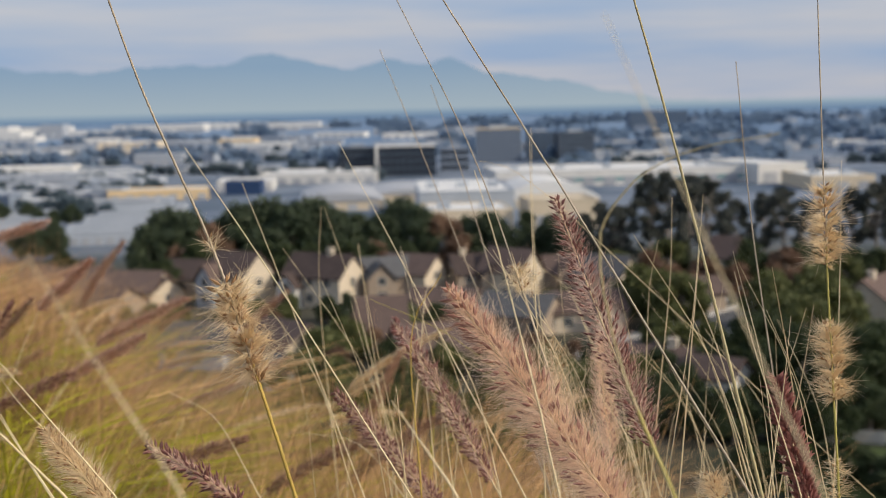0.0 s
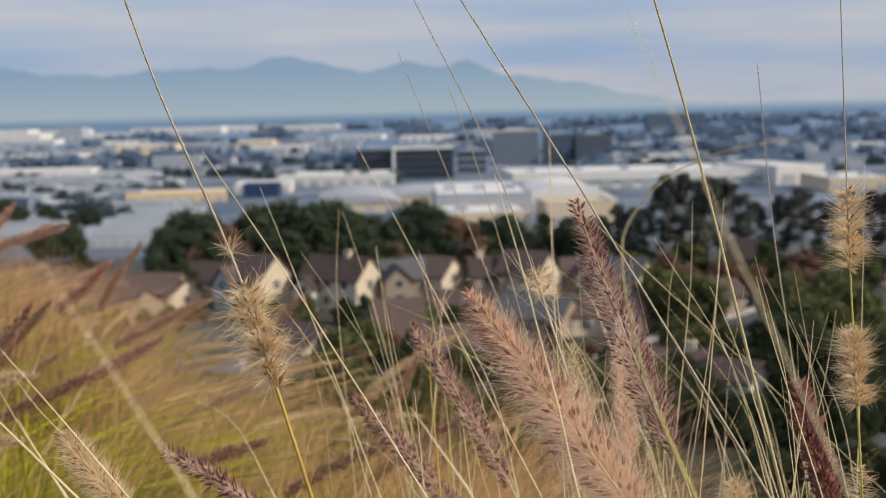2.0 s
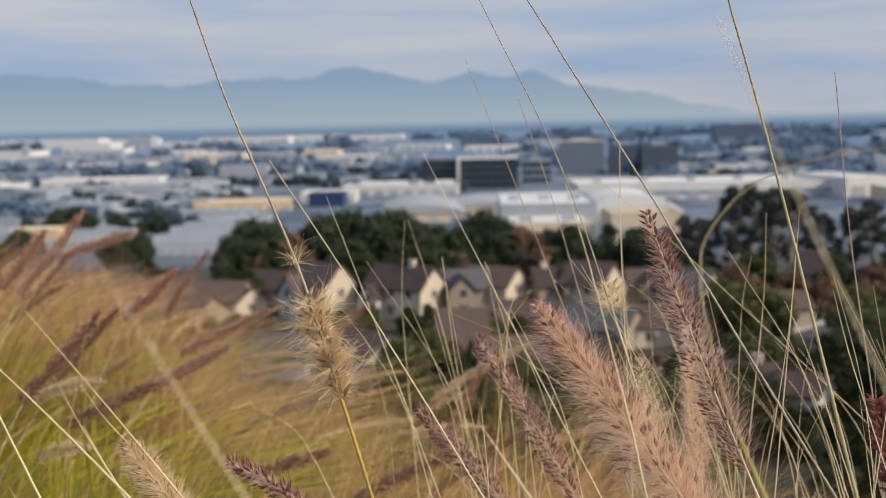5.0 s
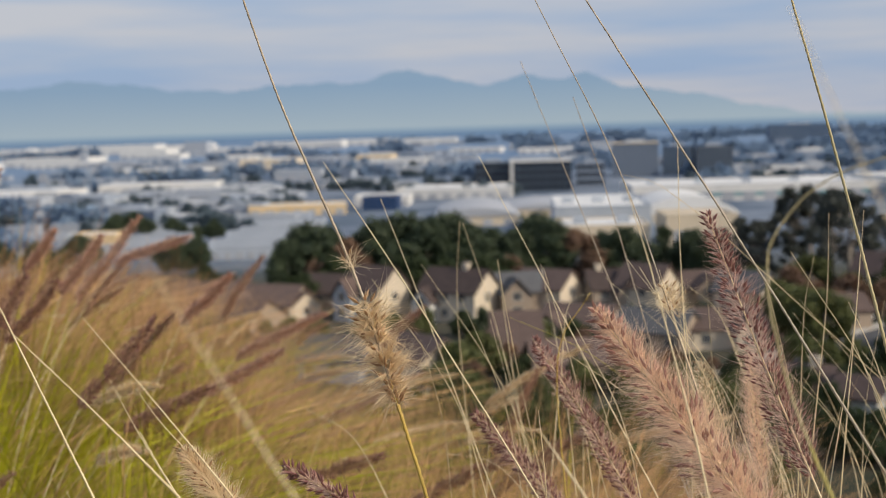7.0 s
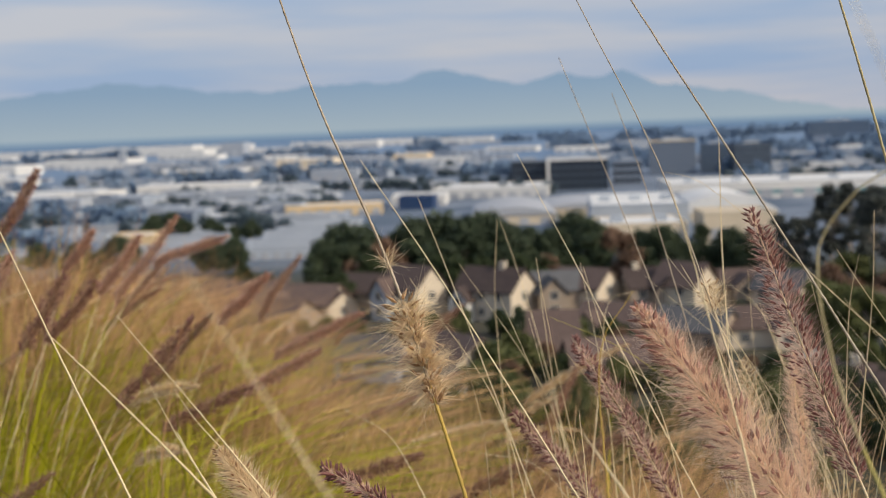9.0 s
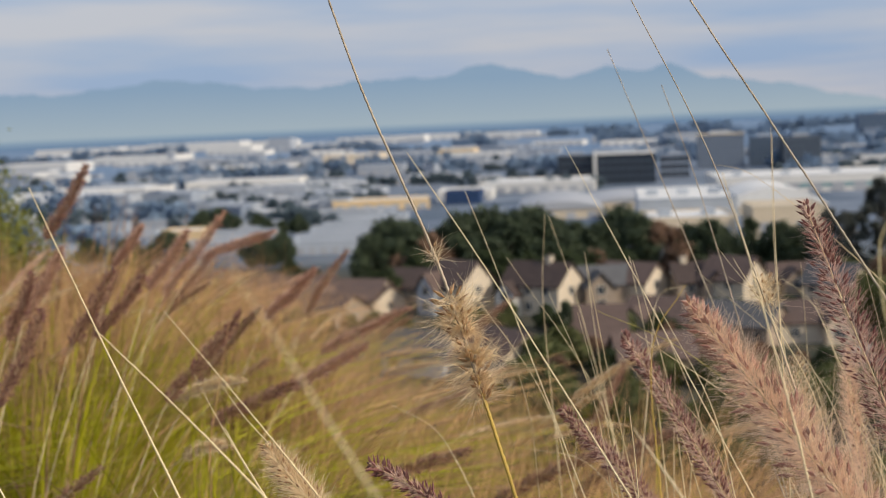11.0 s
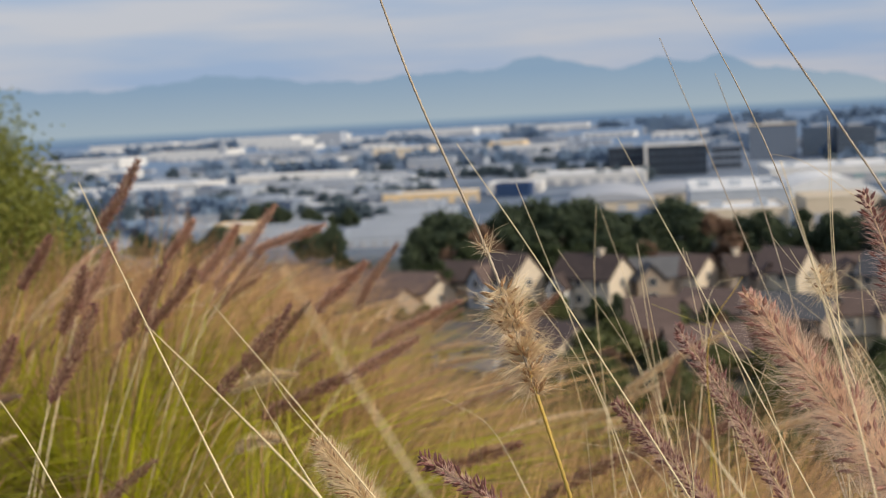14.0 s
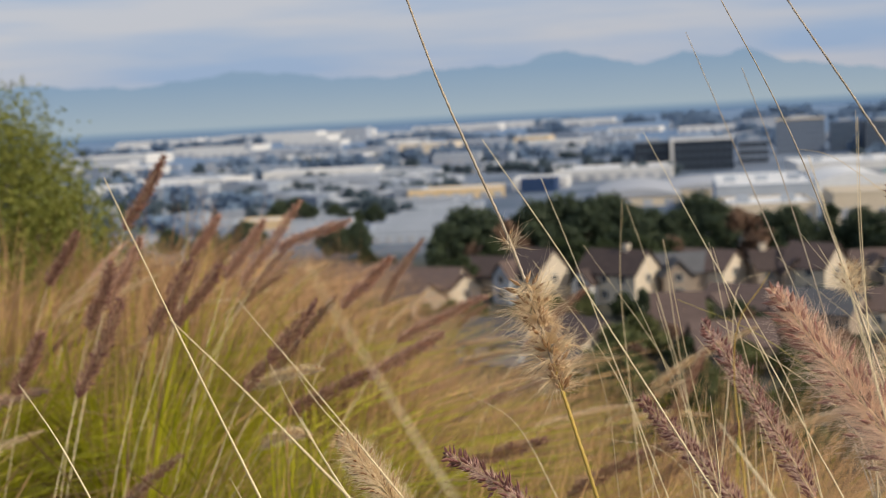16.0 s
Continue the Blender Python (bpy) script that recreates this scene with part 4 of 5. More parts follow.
# ---- grass on the hill ----
def blades(name, x, y, z, heading, length, width, lean, material, label, droop=0.45):
    """Arching grass blades, each rooted at x, y, z and bowing towards its heading."""
    n = len(x)
    hx, hy = np.cos(heading), np.sin(heading)
    rows = []
    side = np.stack([0.5 - 0.55 * hy, 0.55 * hx, np.full(n, 0.3)], 1)
    side /= np.linalg.norm(side, axis=1, keepdims=True)
    for u, k in ((0.0, 1.0), (0.35, 0.95), (0.68, 0.7), (1.0, 0.08)):
        run = length * lean * u ** 1.7
        up = length * (u - droop * lean * u ** 2.2)
        c = np.stack([x + hx * run, y + hy * run, z + up], 1)
        w = (width * k / 2)[:, None]
        rows += [c - side * w, c + side * w]
    v = np.stack(rows, 1).reshape(-1, 3)
    b = np.arange(n)[:, None] * 8
    f = np.concatenate([b + np.array([[q, q + 1, q + 3, q + 2]]) for q in (0, 2, 4)])
    return tagged(new(name, mesh_of(name, v, f, material)), label, "grass", kind="stuff")


def tussock_places(seed=3):
    """Where the tussocks stand: bearing, distance, and how green each one is."""
    q = random.Random(seed)
    out = []
    for i in range(4000):
        if len(out) >= 150:
            break
        az = q.uniform(-46, -2) if i % 12 else q.uniform(-2, 2)
        reach = 12.0 if az < -24 else 12.0 - 7.7 * (az + 24) / 15 if az < -9 else 4.3 if az < 3 else 3.2
        r = 2.1 * (reach / 2.1) ** q.random()
        x, y = r * math.sin(radians(az)), r * math.cos(radians(az))
        if all((x - o[0]) ** 2 + (y - o[1]) ** 2 > (0.34 + 0.03 * r) ** 2 for o in out):
            green = q.uniform(0.72, 0.95) if az < -17 and r < 4.2 else q.uniform(0.05, 0.35) if r < 6 else q.uniform(0, 0.12)
            out.append((x, y, green, r))
    return out


TUSSOCKS = tussock_places()


def hill_grass():
    g = np.random.default_rng(3)
    straw, tawny, green, litter = [], [], [], []
    for x, y, gr, r in TUSSOCKS:
        n = 520
        wind, sway = g.normal(0.2, 0.5), 0.35 + 0.6 * g.random()
        tall, tone = 0.72 + 0.5 * g.random(), g.random()
        a = g.uniform(0, 2 * np.pi, n)
        rad = 0.15 * np.sqrt(g.random(n))
        bx, by = x + rad * np.cos(a), y + rad * np.sin(a)
        hx = np.cos(a) * 0.55 + math.cos(wind) * sway * 1.3 + 0.36 * g.normal(size=n)
        hy = np.sin(a) * 0.55 + math.sin(wind) * sway * 1.3 + 0.36 * g.normal(size=n)
        L = (0.42 + 0.55 * g.random(n) ** 0.8) * tall
        rows = np.stack([bx, by, ground_z(bx, by) - 0.02, np.arctan2(hy, hx), L, 0.0040 * (1 + 0.10 * r) * (0.35 + 1.2 * g.random(n) ** 1.8), np.clip(0.12 + 0.50 * np.hypot(hx, hy) + 0.18 * g.normal(size=n), 0.05, 1.05)], 1)
        u = g.random(n)
        dead = u > 0.88
        pick = (u < gr * 0.88) & ~dead
        dry = ~pick & ~dead
        brown = dry & (g.random(n) < (0.8 if tone > 0.42 else 0.25))
        green.append(rows[pick])
        tawny.append(rows[brown])
        straw.append(rows[dry & ~brown])
        rows[dead, 4] *= 0.7
        rows[dead, 5] *= 1.5
        litter.append(rows[dead])
    blades("straw_grass", *np.concatenate(straw).T, M_straw, "dry straw-coloured tussock grass combed by wind")
    blades("tawny_grass", *np.concatenate(tawny).T, M_tawny, "tawny brown tussock grass combed by wind")
    blades("dead_grass", *np.concatenate(litter).T, M_litter, "dark dead blades inside the tussocks")
    k = np.concatenate(green)
    k[:, 4] *= 0.86
    blades("green_grass", *k.T, M_green, "yellow-green grass in the hearts of tussocks")
    n = 6500
    az = np.radians(g.uniform(-46, 9, n))
    r = 1.7 * (12 / 1.7) ** g.random(n)
    x, y = r * np.sin(az), r * np.cos(az)
    blades("short_grass", x, y, ground_z(x, y) - 0.02, g.normal(0, 0.8, n), 0.16 + 0.22 * g.random(n), 0.003 * (1 + 0.13 * r), 0.3 + 0.5 * g.random(n), M_straw, "short dry grass between the tussocks")
    n = 2300
    az = np.radians(np.clip(g.normal(-5, 6, n), -20, 7))
    r = g.uniform(1.6, 3.0, n)
    x, y = r * np.sin(az), r * np.cos(az)
    blades("loose_grass", x, y, ground_z(x, y) - 0.02, g.normal(0.2, 1.2, n), 0.60 + 0.36 * g.random(n), 0.0026 * (0.5 + g.random(n)), 0.15 + 0.75 * g.random(n), M_straw, "long loose straw blades at the edge of the slope", 0.5)


hill_grass()


def wind_bush(az, dist, height, spread):
    """The rounded shrub at the edge of the hill."""
    p = at(az, dist)
    t = thing("hill_shrub", Matrix.Translation((p.x, p.y, float(ground_z(p.x, p.y)))), "rounded olive-green shrub on the hill", "shrub")
    q = random.Random(3)
    C, R, V, F, k = [], [], [], [], 0
    for i in range(26):
        a, h = i * 2.4, 0.12 + 0.80 * (i + 0.5) / 26
        wide = spread * math.sqrt(max(0.05, 1 - h * h)) * q.uniform(0.5, 0.95)
        c = np.array([math.cos(a) * wide, math.sin(a) * wide, h * height])
        C.append(c)
        R.append(spread * q.uniform(0.22, 0.36))
        v, f = tube([(0, 0, 0), c * 0.5 + np.array([0, 0, 0.1]), c], [0.03, 0.02, 0.006], 5)
        V.append(v)
        F.append(f + k)
        k += len(v)
    part_mesh("branches", mesh_of("branches", np.concatenate(V), np.concatenate(F), M_bark), t, "woody branches")
    v, f = leaf_cards(C, R, 64000, 0.018, 0.9, 0.2)
    part_mesh("foliage", mesh_of("foliage", v, f, M_bush), t)


wind_bush(-34.6, 9.0, 1.62, 1.32)


# ---- fountain grass stalks ----
def bowed(points, n):
    """A smooth line through a few points."""
    p = [Vector(q) for q in points]
    p = [p[0] * 2 - p[1], *p, p[-1] * 2 - p[-2]]
    out = []
    for i in range(1, len(p) - 2):
        for k in range(24):
            u = k / 24
            out.append(0.5 * (2 * p[i] + (p[i + 1] - p[i - 1]) * u + (2 * p[i - 1] - 5 * p[i] + 4 * p[i + 1] - p[i + 2]) * u * u + (3 * p[i] - p[i - 1] - 3 * p[i + 1] + p[i + 2]) * u ** 3))
    out = np.array([*out, p[-2]])
    s = np.concatenate([[0], np.cumsum(np.linalg.norm(np.diff(out, axis=0), axis=1))])
    return np.stack([np.interp(np.linspace(0, s[-1], n), s, out[:, k]) for k in range(3)], 1)


def spines(root, way, length, width, bend):
    """Thin tapering three-sided bristles, each bowed a little."""
    n = len(root)
    a = np.cross(way, np.array([0.3, 0.5, 0.81]))
    a /= np.linalg.norm(a, axis=1, keepdims=True) + 1e-9
    b = np.cross(way, a)
    mid = root + way * length[:, None] * 0.55
    tip = root + way * length[:, None] + bend * length[:, None]
    w = width[:, None]
    v = np.stack([root + a * w, root - a * w * 0.5 + b * w * 0.87, root - a * w * 0.5 - b * w * 0.87,
                  mid + a * w * 0.7, mid - a * w * 0.35 + b * w * 0.6, mid - a * w * 0.35 - b * w * 0.6, tip], 1).reshape(-1, 3)
    q = np.arange(n)[:, None] * 7
    f = [q + np.array([t]) for t in ([0, 1, 4], [0, 4, 3], [1, 2, 5], [1, 5, 4], [2, 0, 3], [2, 3, 5], [3, 4, 6], [4, 5, 6], [5, 3, 6])]
    return v, np.concatenate(f)


def seeds(root, way, length, width):
    """Spindle-shaped spikelets."""
    n = len(root)
    a = np.cross(way, np.array([0.3, 0.5, 0.81]))
    a /= np.linalg.norm(a, axis=1, keepdims=True) + 1e-9
    b = np.cross(way, a)
    mid = root + way * length[:, None] * 0.4
    w = width[:, None]
    v = np.stack([root, mid + a * w, mid + b * w, mid - a * w, mid - b * w, root + way * length[:, None]], 1).reshape(-1, 3)
    q = np.arange(n)[:, None] * 6
    f = [q + np.array([t]) for t in ([0, 2, 1], [0, 3, 2], [0, 4, 3], [0, 1, 4], [5, 1, 2], [5, 2, 3], [5, 3, 4], [5, 4, 1])]
    return v, np.concatenate(f)


def add_plume(owner, line, u0, u1, radius, bristle, spikelet, count=2400, grain=150, forward=0.75, taper=0.35, ragged=0.3, hair=0.00016, seed=1, label="", size=1.0, bend=0.12, scatter=0.3, whorls=0, tufts=0):
    """A bristly seed head on the stretch u0 (tip end) to u1 of a stalk's line."""
    g = np.random.default_rng(seed)
    n = len(line)
    seg = line[int(u0 * (n - 1)):int(u1 * (n - 1)) + 1]
    d = np.concatenate([[0], np.cumsum(np.linalg.norm(np.diff(seg, axis=0), axis=1))])

    def place(s):
        s = s * d[-1]
        p = np.stack([np.interp(s, d, seg[:, k]) for k in range(3)], 1)
        q = np.stack([np.interp(np.maximum(s - 0.004, 0), d, seg[:, k]) for k in range(3)], 1)
        q2 = np.stack([np.interp(np.minimum(s + 0.004, d[-1]), d, seg[:, k]) for k in range(3)], 1)
        t = q - q2
        return p, t / (np.linalg.norm(t, axis=1, keepdims=True) + 1e-9)

    def frame_at(s, spread, fwd, th=None):
        p, t = place(s)
        a = np.cross(t, np.array([0.2, 0.97, 0.1]))
        a /= np.linalg.norm(a, axis=1, keepdims=True)
        b = np.cross(t, a)
        th = g.uniform(0, 2 * np.pi, len(s)) if th is None else th
        o = np.cos(th)[:, None] * a + np.sin(th)[:, None] * b
        w = o * spread[:, None] + t * fwd[:, None]
        return p, o, w / np.linalg.norm(w, axis=1, keepdims=True)

    def girth(s):
        return np.clip(np.minimum(s / taper, 1) ** 0.55, 0.12, 1) * np.clip((1 - s) / 0.06, 0.25, 1)

    s = g.random(count) ** 0.95
    if whorls:
        s = np.clip((np.floor(s * whorls) + 0.5 + 0.11 * g.normal(size=count)) / whorls, 0, 1)
    th, fwd = None, forward + scatter * g.normal(size=count)
    if tufts:                                   # bristles spread out of small bundles
        k = g.integers(0, tufts, count)
        s = np.clip((np.arange(tufts) / tufts + 0.02 * g.normal(size=tufts))[k] + 0.010 * g.normal(size=count), 0, 1)
        th = (np.arange(tufts) * 2.4 + 0.3 * g.normal(size=tufts))[k] + 0.30 * g.normal(size=count)
        fwd = forward + (scatter * g.normal(size=tufts))[k] + 0.28 * g.normal(size=count)
    p, o, w = frame_at(s, np.ones(count), fwd, th)
    gi = girth(s)
    length = radius * 0.80 * gi * (0.55 + ragged * np.abs(g.normal(size=count)) + 0.45 * g.random(count))
    v, f = spines(p + o * (radius * 0.12 * gi)[:, None], w, length, np.full(count, hair), bend * g.normal(size=(count, 3)))
    pl = part_mesh("plume", mesh_of("plume", v, f, bristle), owner, label, "stuff")
    s = np.linspace(0.01, 0.99, grain) + g.normal(0, 0.004, grain)
    s = np.clip(s, 0, 1)
    p, o, w = frame_at(s, 0.75 + 0.3 * g.random(grain), 0.75 + 0.25 * g.normal(size=grain))
    gi = girth(s)
    v, f = seeds(p + o * (radius * (0.12 + 0.38 * g.random(grain)) * gi)[:, None], w, 0.0064 * size * (0.7 + 0.5 * g.random(grain)), np.full(grain, 0.00095 * size))
    part_mesh("seed_head", mesh_of("seed_head", v, f, spikelet), pl, "small pointed spikelets", "stuff")
    return pl


def stalk(*points, thick=0.0011, stem=None, label="thin dry grass stalk", wiggle=0.00007, plumes=(), seed=0, end=0.35, lower=None, split=0.625):
    """One stalk of fountain grass: points from its tip down, then on to where it stands on the hill; plumes: keywords for add_plume."""
    g = np.random.default_rng(seed + int(abs(points[0][0] * 1000)))
    line = bowed([(x, y, z + EYE_Z) for x, y, z in points], 41)
    way = line[-1] - line[-2]
    way /= np.linalg.norm(way)
    way = way * np.array([1, 1, 1]) + np.array([0, 0.05, -0.15])
    way /= np.linalg.norm(way)
    if way[2] > -0.35:
        way = np.array([way[0] * 0.6, way[1], -0.6])
        way /= np.linalg.norm(way)
    foot = line[-1]
    for _ in range(300):
        if foot[2] <= float(ground_z(foot[0], foot[1])) - 0.01:
            break
        foot = foot + way * 0.01
    far = np.linspace(0, 1, 12)[1:, None]
    whole = np.concatenate([line, line[-1] + (foot - line[-1]) * far])
    noise_ = g.normal(0, wiggle, whole.shape)
    noise_[:, 1] *= 0.3
    whole = whole + noise_
    rad = 0.88 * thick * np.concatenate([np.linspace(end, 1, 41), np.full(11, 1.05)]) / 2
    fine = np.linspace(0, len(whole) - 1, 340)
    pts = np.stack([np.interp(fine, np.arange(len(whole)), whole[:, k]) for k in range(3)], 1)
    rr = np.interp(fine, np.arange(len(whole)), rad) * (1 + 0.10 * np.sin(fine * 9.3))
    pts[:, 0] += 0.06 * rr * np.where(np.arange(340) // 2 % 2, 1, -1)
    t = thing("fountain_grass_stalk", Matrix.Translation(Vector(foot)), label, "grass stalk", "stalks of fountain grass")
    cut = int(340 * split) if lower else len(pts)
    v, f = tube(pts[:cut] - foot, rr[:cut], 6)
    part_mesh("stem", mesh_of("stem", v, f, stem or M_stem, True), t)
    if lower:
        v, f = tube(pts[cut - 2:] - foot, rr[cut - 2:] * 1.08, 6)
        part_mesh("sheath", mesh_of("sheath", v, f, lower, True), t, "golden lower stem")
    for i, kw in enumerate(plumes):
        add_plume(t, whole[:41] - foot, seed=seed * 7 + i + 1, **kw)
    return t


# bare golden stalk with its last fluffy tufts
stalk((-0.2419, 0.8998, 0.137), (-0.2106, 0.9165, 0.0256), (-0.1626, 0.9216, -0.0986), (-0.1318, 0.9114, -0.1946), (-0.0998, 0.8909, -0.2944), thick=0.0031, end=0.5, stem=M_sky, lower=M_gold, split=0.585, seed=2, label='tall golden stalk with a frayed cream seed head', plumes=(dict(u0=0.54, u1=0.56, radius=0.0096, bristle=M_fluff, spikelet=M_tan, count=60, grain=4, forward=0.1, ragged=1.2, scatter=0.7, hair=0.00014, taper=0.05, label='small starry tuft'), dict(u0=0.605, u1=0.785, radius=0.0168, bristle=M_fluff, spikelet=M_tan, count=1900, grain=70, forward=0.12, tufts=52, taper=0.1, ragged=0.95, size=1.6, bend=0.22, scatter=0.45, hair=0.00019, label='frayed cream bristles')))
# plumes in flower
stalk((0.106, 1.069, -0.075), (0.145, 1.052, -0.186), (0.189, 1.019, -0.302), thick=0.0022, seed=3, label='stalk with a long mauve bristly plume', plumes=(dict(u0=0.0, u1=0.94, radius=0.028, bristle=M_mauve, spikelet=M_spike, count=1900, grain=420, hair=0.00010, forward=0.7, ragged=0.35, size=1.2, label='mauve bristles'),))
stalk((-0.048, 1.337, -0.221), (0.006, 1.322, -0.303), (0.061, 1.296, -0.401), thick=0.0022, seed=4, label='stalk with a mauve bristly plume', plumes=(dict(u0=0.0, u1=0.97, radius=0.021, bristle=M_mauve, spikelet=M_spike, count=1700, grain=360, size=1.25, hair=0.00013, label='mauve bristles'),))
stalk((-0.110, 1.319, -0.296), (-0.058, 1.309, -0.350), (0.006, 1.290, -0.423), thick=0.0022, seed=5, label='stalk with a dark purple plume', plumes=(dict(u0=0.0, u1=0.97, radius=0.019, bristle=M_mauve, spikelet=M_spike, count=1500, grain=360, size=1.25, hair=0.00013, label='mauve bristles'),))
stalk((-0.247, 1.041, -0.278), (-0.212, 1.043, -0.300), (-0.163, 1.042, -0.335), thick=0.0018, seed=6, label='stalk with a slim dark purple plume', plumes=(dict(u0=0.0, u1=0.95, radius=0.012, bristle=M_mauve, spikelet=M_spike, count=900, grain=150, size=1.5, forward=1.1, label='mauve bristles'),))
stalk((0.011, 0.904, -0.128), (0.03, 0.899, -0.153), (0.064, 0.884, -0.197), (0.109, 0.864, -0.256), (0.14, 0.853, -0.3), thick=0.0022, seed=7, label='stalk with a thick pinkish cream plume', plumes=(dict(u0=0.0, u1=0.98, radius=0.033, bristle=M_pink, spikelet=M_rust, count=6000, grain=210, forward=0.6, taper=0.42, ragged=0.4, scatter=0.4, size=1.75, hair=0.00009, label='pinkish bristles'),))
stalk((0.192, 1.472, -0.262), (0.194, 1.459, -0.330), (0.202, 1.435, -0.419), thick=0.0018, seed=8, label='stalk with a pale plume', plumes=(dict(u0=0.0, u1=0.9, radius=0.024, bristle=M_pink, spikelet=M_rust, count=2000, grain=120, label='pale bristles'),))
stalk((0.308, 1.113, -0.246), (0.317, 1.098, -0.296), (0.332, 1.075, -0.362), thick=0.0022, seed=9, label='stalk with a deep red young plume', plumes=(dict(u0=0.0, u1=0.97, radius=0.018, bristle=M_wine, spikelet=M_wine, count=2200, grain=320, forward=1.3, size=1.8, label='deep red bristles'),))
stalk((-0.285, 0.885, -0.223), (-0.267, 0.884, -0.247), (-0.235, 0.882, -0.287), thick=0.0018, seed=10, label='stalk with a pale tan plume', plumes=(dict(u0=0.0, u1=0.97, radius=0.020, bristle=M_fluff, spikelet=M_tan, count=2000, grain=120, label='tan bristles'),))
stalk((0.126, 1.378, -0.254), (0.137, 1.368, -0.303), (0.164, 1.337, -0.410), thick=0.0016, seed=11, label='stalk with a thin straw plume', plumes=(dict(u0=0.0, u1=0.5, radius=0.026, bristle=M_fluff, spikelet=M_tan, count=500, grain=40, forward=0.6, label='straw bristles'),))
stalk((0.113, 1.541, -0.191), (0.122, 1.531, -0.253), (0.142, 1.502, -0.388), thick=0.0014, seed=12, label='stalk with a small starry straw tuft', plumes=(dict(u0=0.0, u1=0.22, radius=0.026, bristle=M_fluff, spikelet=M_tan, count=160, grain=10, forward=0.5, label='straw bristles'),))
# stalks with two cream tufts
stalk((0.325, 1.056, 0.114), (0.334, 1.053, -0.113), (0.334, 1.005, -0.339), thick=0.0024, end=0.45, stem=M_sky, lower=M_lime, split=0.40, seed=13, label='green stalk with two fluffy cream tufts', plumes=(dict(u0=0.40, u1=0.55, radius=0.0180, bristle=M_fluff, spikelet=M_tan, count=1500, grain=50, forward=0.3, taper=0.2, scatter=0.4, bend=0.2, tufts=44, ragged=0.6, hair=0.0002, label='cream bristles'), dict(u0=0.655, u1=0.81, radius=0.018, bristle=M_fluff, spikelet=M_tan, count=1700, grain=60, forward=0.3, taper=0.2, scatter=0.4, bend=0.2, tufts=44, ragged=0.55, hair=0.0002, label='cream bristles'), dict(u0=0.92, u1=0.975, radius=0.018, bristle=M_fluff, spikelet=M_tan, count=200, grain=10, forward=0.2, label='cream bristles')))
stalk((0.242, 1.086, -0.326), (0.246, 1.081, -0.341), (0.256, 1.072, -0.364), thick=0.0014, seed=14, label='short stalk with a cream tuft', plumes=(dict(u0=0.0, u1=0.6, radius=0.022, bristle=M_fluff, spikelet=M_tan, count=500, grain=20, forward=0.5, scatter=0.5, label='cream bristles'),))
stalk((0.072, 1.147, -0.130), (0.083, 1.142, -0.168), (0.110, 1.123, -0.260), thick=0.0014, seed=15, label='stalk with a starry straw tuft', plumes=(dict(u0=0.1, u1=0.28, radius=0.024, bristle=M_fluff, spikelet=M_tan, count=260, grain=14, forward=0.2, scatter=0.6, label='straw bristles'),))
# bare thin stalks
stalk((0.002, 0.901, 0.098), (0.093, 0.901, -0.051), (0.226, 0.836, -0.281), thick=0.0022, seed=20, stem=M_sky, end=0.55)
stalk((-0.034, 1.150, 0.114), (0.042, 1.155, -0.049), (0.110, 1.123, -0.260), thick=0.0017, seed=21, stem=M_sky, end=0.55)
stalk((-0.058, 1.453, 0.071), (-0.014, 1.455, -0.044), (0.066, 1.433, -0.256), thick=0.0016, seed=22, stem=M_sky, end=0.55)
stalk((-0.001, 1.456, 0.030), (0.035, 1.454, -0.080), (0.091, 1.425, -0.288), thick=0.0016, seed=23, stem=M_sky, end=0.55)
stalk((0.159, 0.991, 0.100), (0.199, 0.987, -0.049), (0.253, 0.928, -0.311), thick=0.0034, seed=24, stem=M_arch, end=0.55)
stalk((0.296, 1.223, 0.042), (0.310, 1.215, -0.117), (0.327, 1.185, -0.279), thick=0.0018, seed=25, stem=M_sky, end=0.55)
stalk((0.391, 1.197, -0.055), (0.389, 1.191, -0.144), (0.378, 1.163, -0.308), thick=0.0013, seed=26)
stalk((0.113, 1.452, -0.021), (0.115, 1.441, -0.179), (0.131, 1.406, -0.363), thick=0.0014, seed=27)
stalk((-0.174, 0.888, -0.021), (-0.116, 0.891, -0.114), (-0.011, 0.862, -0.284), thick=0.0016, seed=28)
stalk((-0.203, 1.338, -0.072), (-0.163, 1.333, -0.181), (-0.074, 1.289, -0.418), thick=0.0015, seed=29)
stalk((-0.096, 1.302, -0.030), (-0.029, 1.295, -0.164), (0.093, 1.241, -0.403), thick=0.0016, seed=30)
stalk((-0.167, 1.843, -0.135), (-0.172, 1.829, -0.261), (-0.154, 1.785, -0.485), thick=0.0017, seed=31)
stalk((-0.162, 1.843, -0.137), (-0.123, 1.833, -0.263), (-0.074, 1.798, -0.457), thick=0.0016, seed=32)
stalk((-0.101, 1.644, -0.169), (-0.088, 1.629, -0.286), (-0.065, 1.597, -0.437), thick=0.0014, seed=33)
stalk((0.265, 1.227, -0.087), (0.259, 1.222, -0.156), (0.243, 1.200, -0.292), thick=0.0014, seed=34)
stalk((0.253, 1.331, -0.097), (0.249, 1.323, -0.186), (0.232, 1.301, -0.315), thick=0.0014, seed=35)
stalk((0.238, 1.330, -0.141), (0.227, 1.324, -0.198), (0.219, 1.303, -0.315), thick=0.0011, seed=36)
stalk((0.250, 1.221, -0.172), (0.272, 1.208, -0.227), (0.301, 1.178, -0.332), thick=0.0014, seed=37)
stalk((0.271, 1.117, -0.149), (0.284, 1.105, -0.209), (0.315, 1.068, -0.328), thick=0.0014, seed=38)
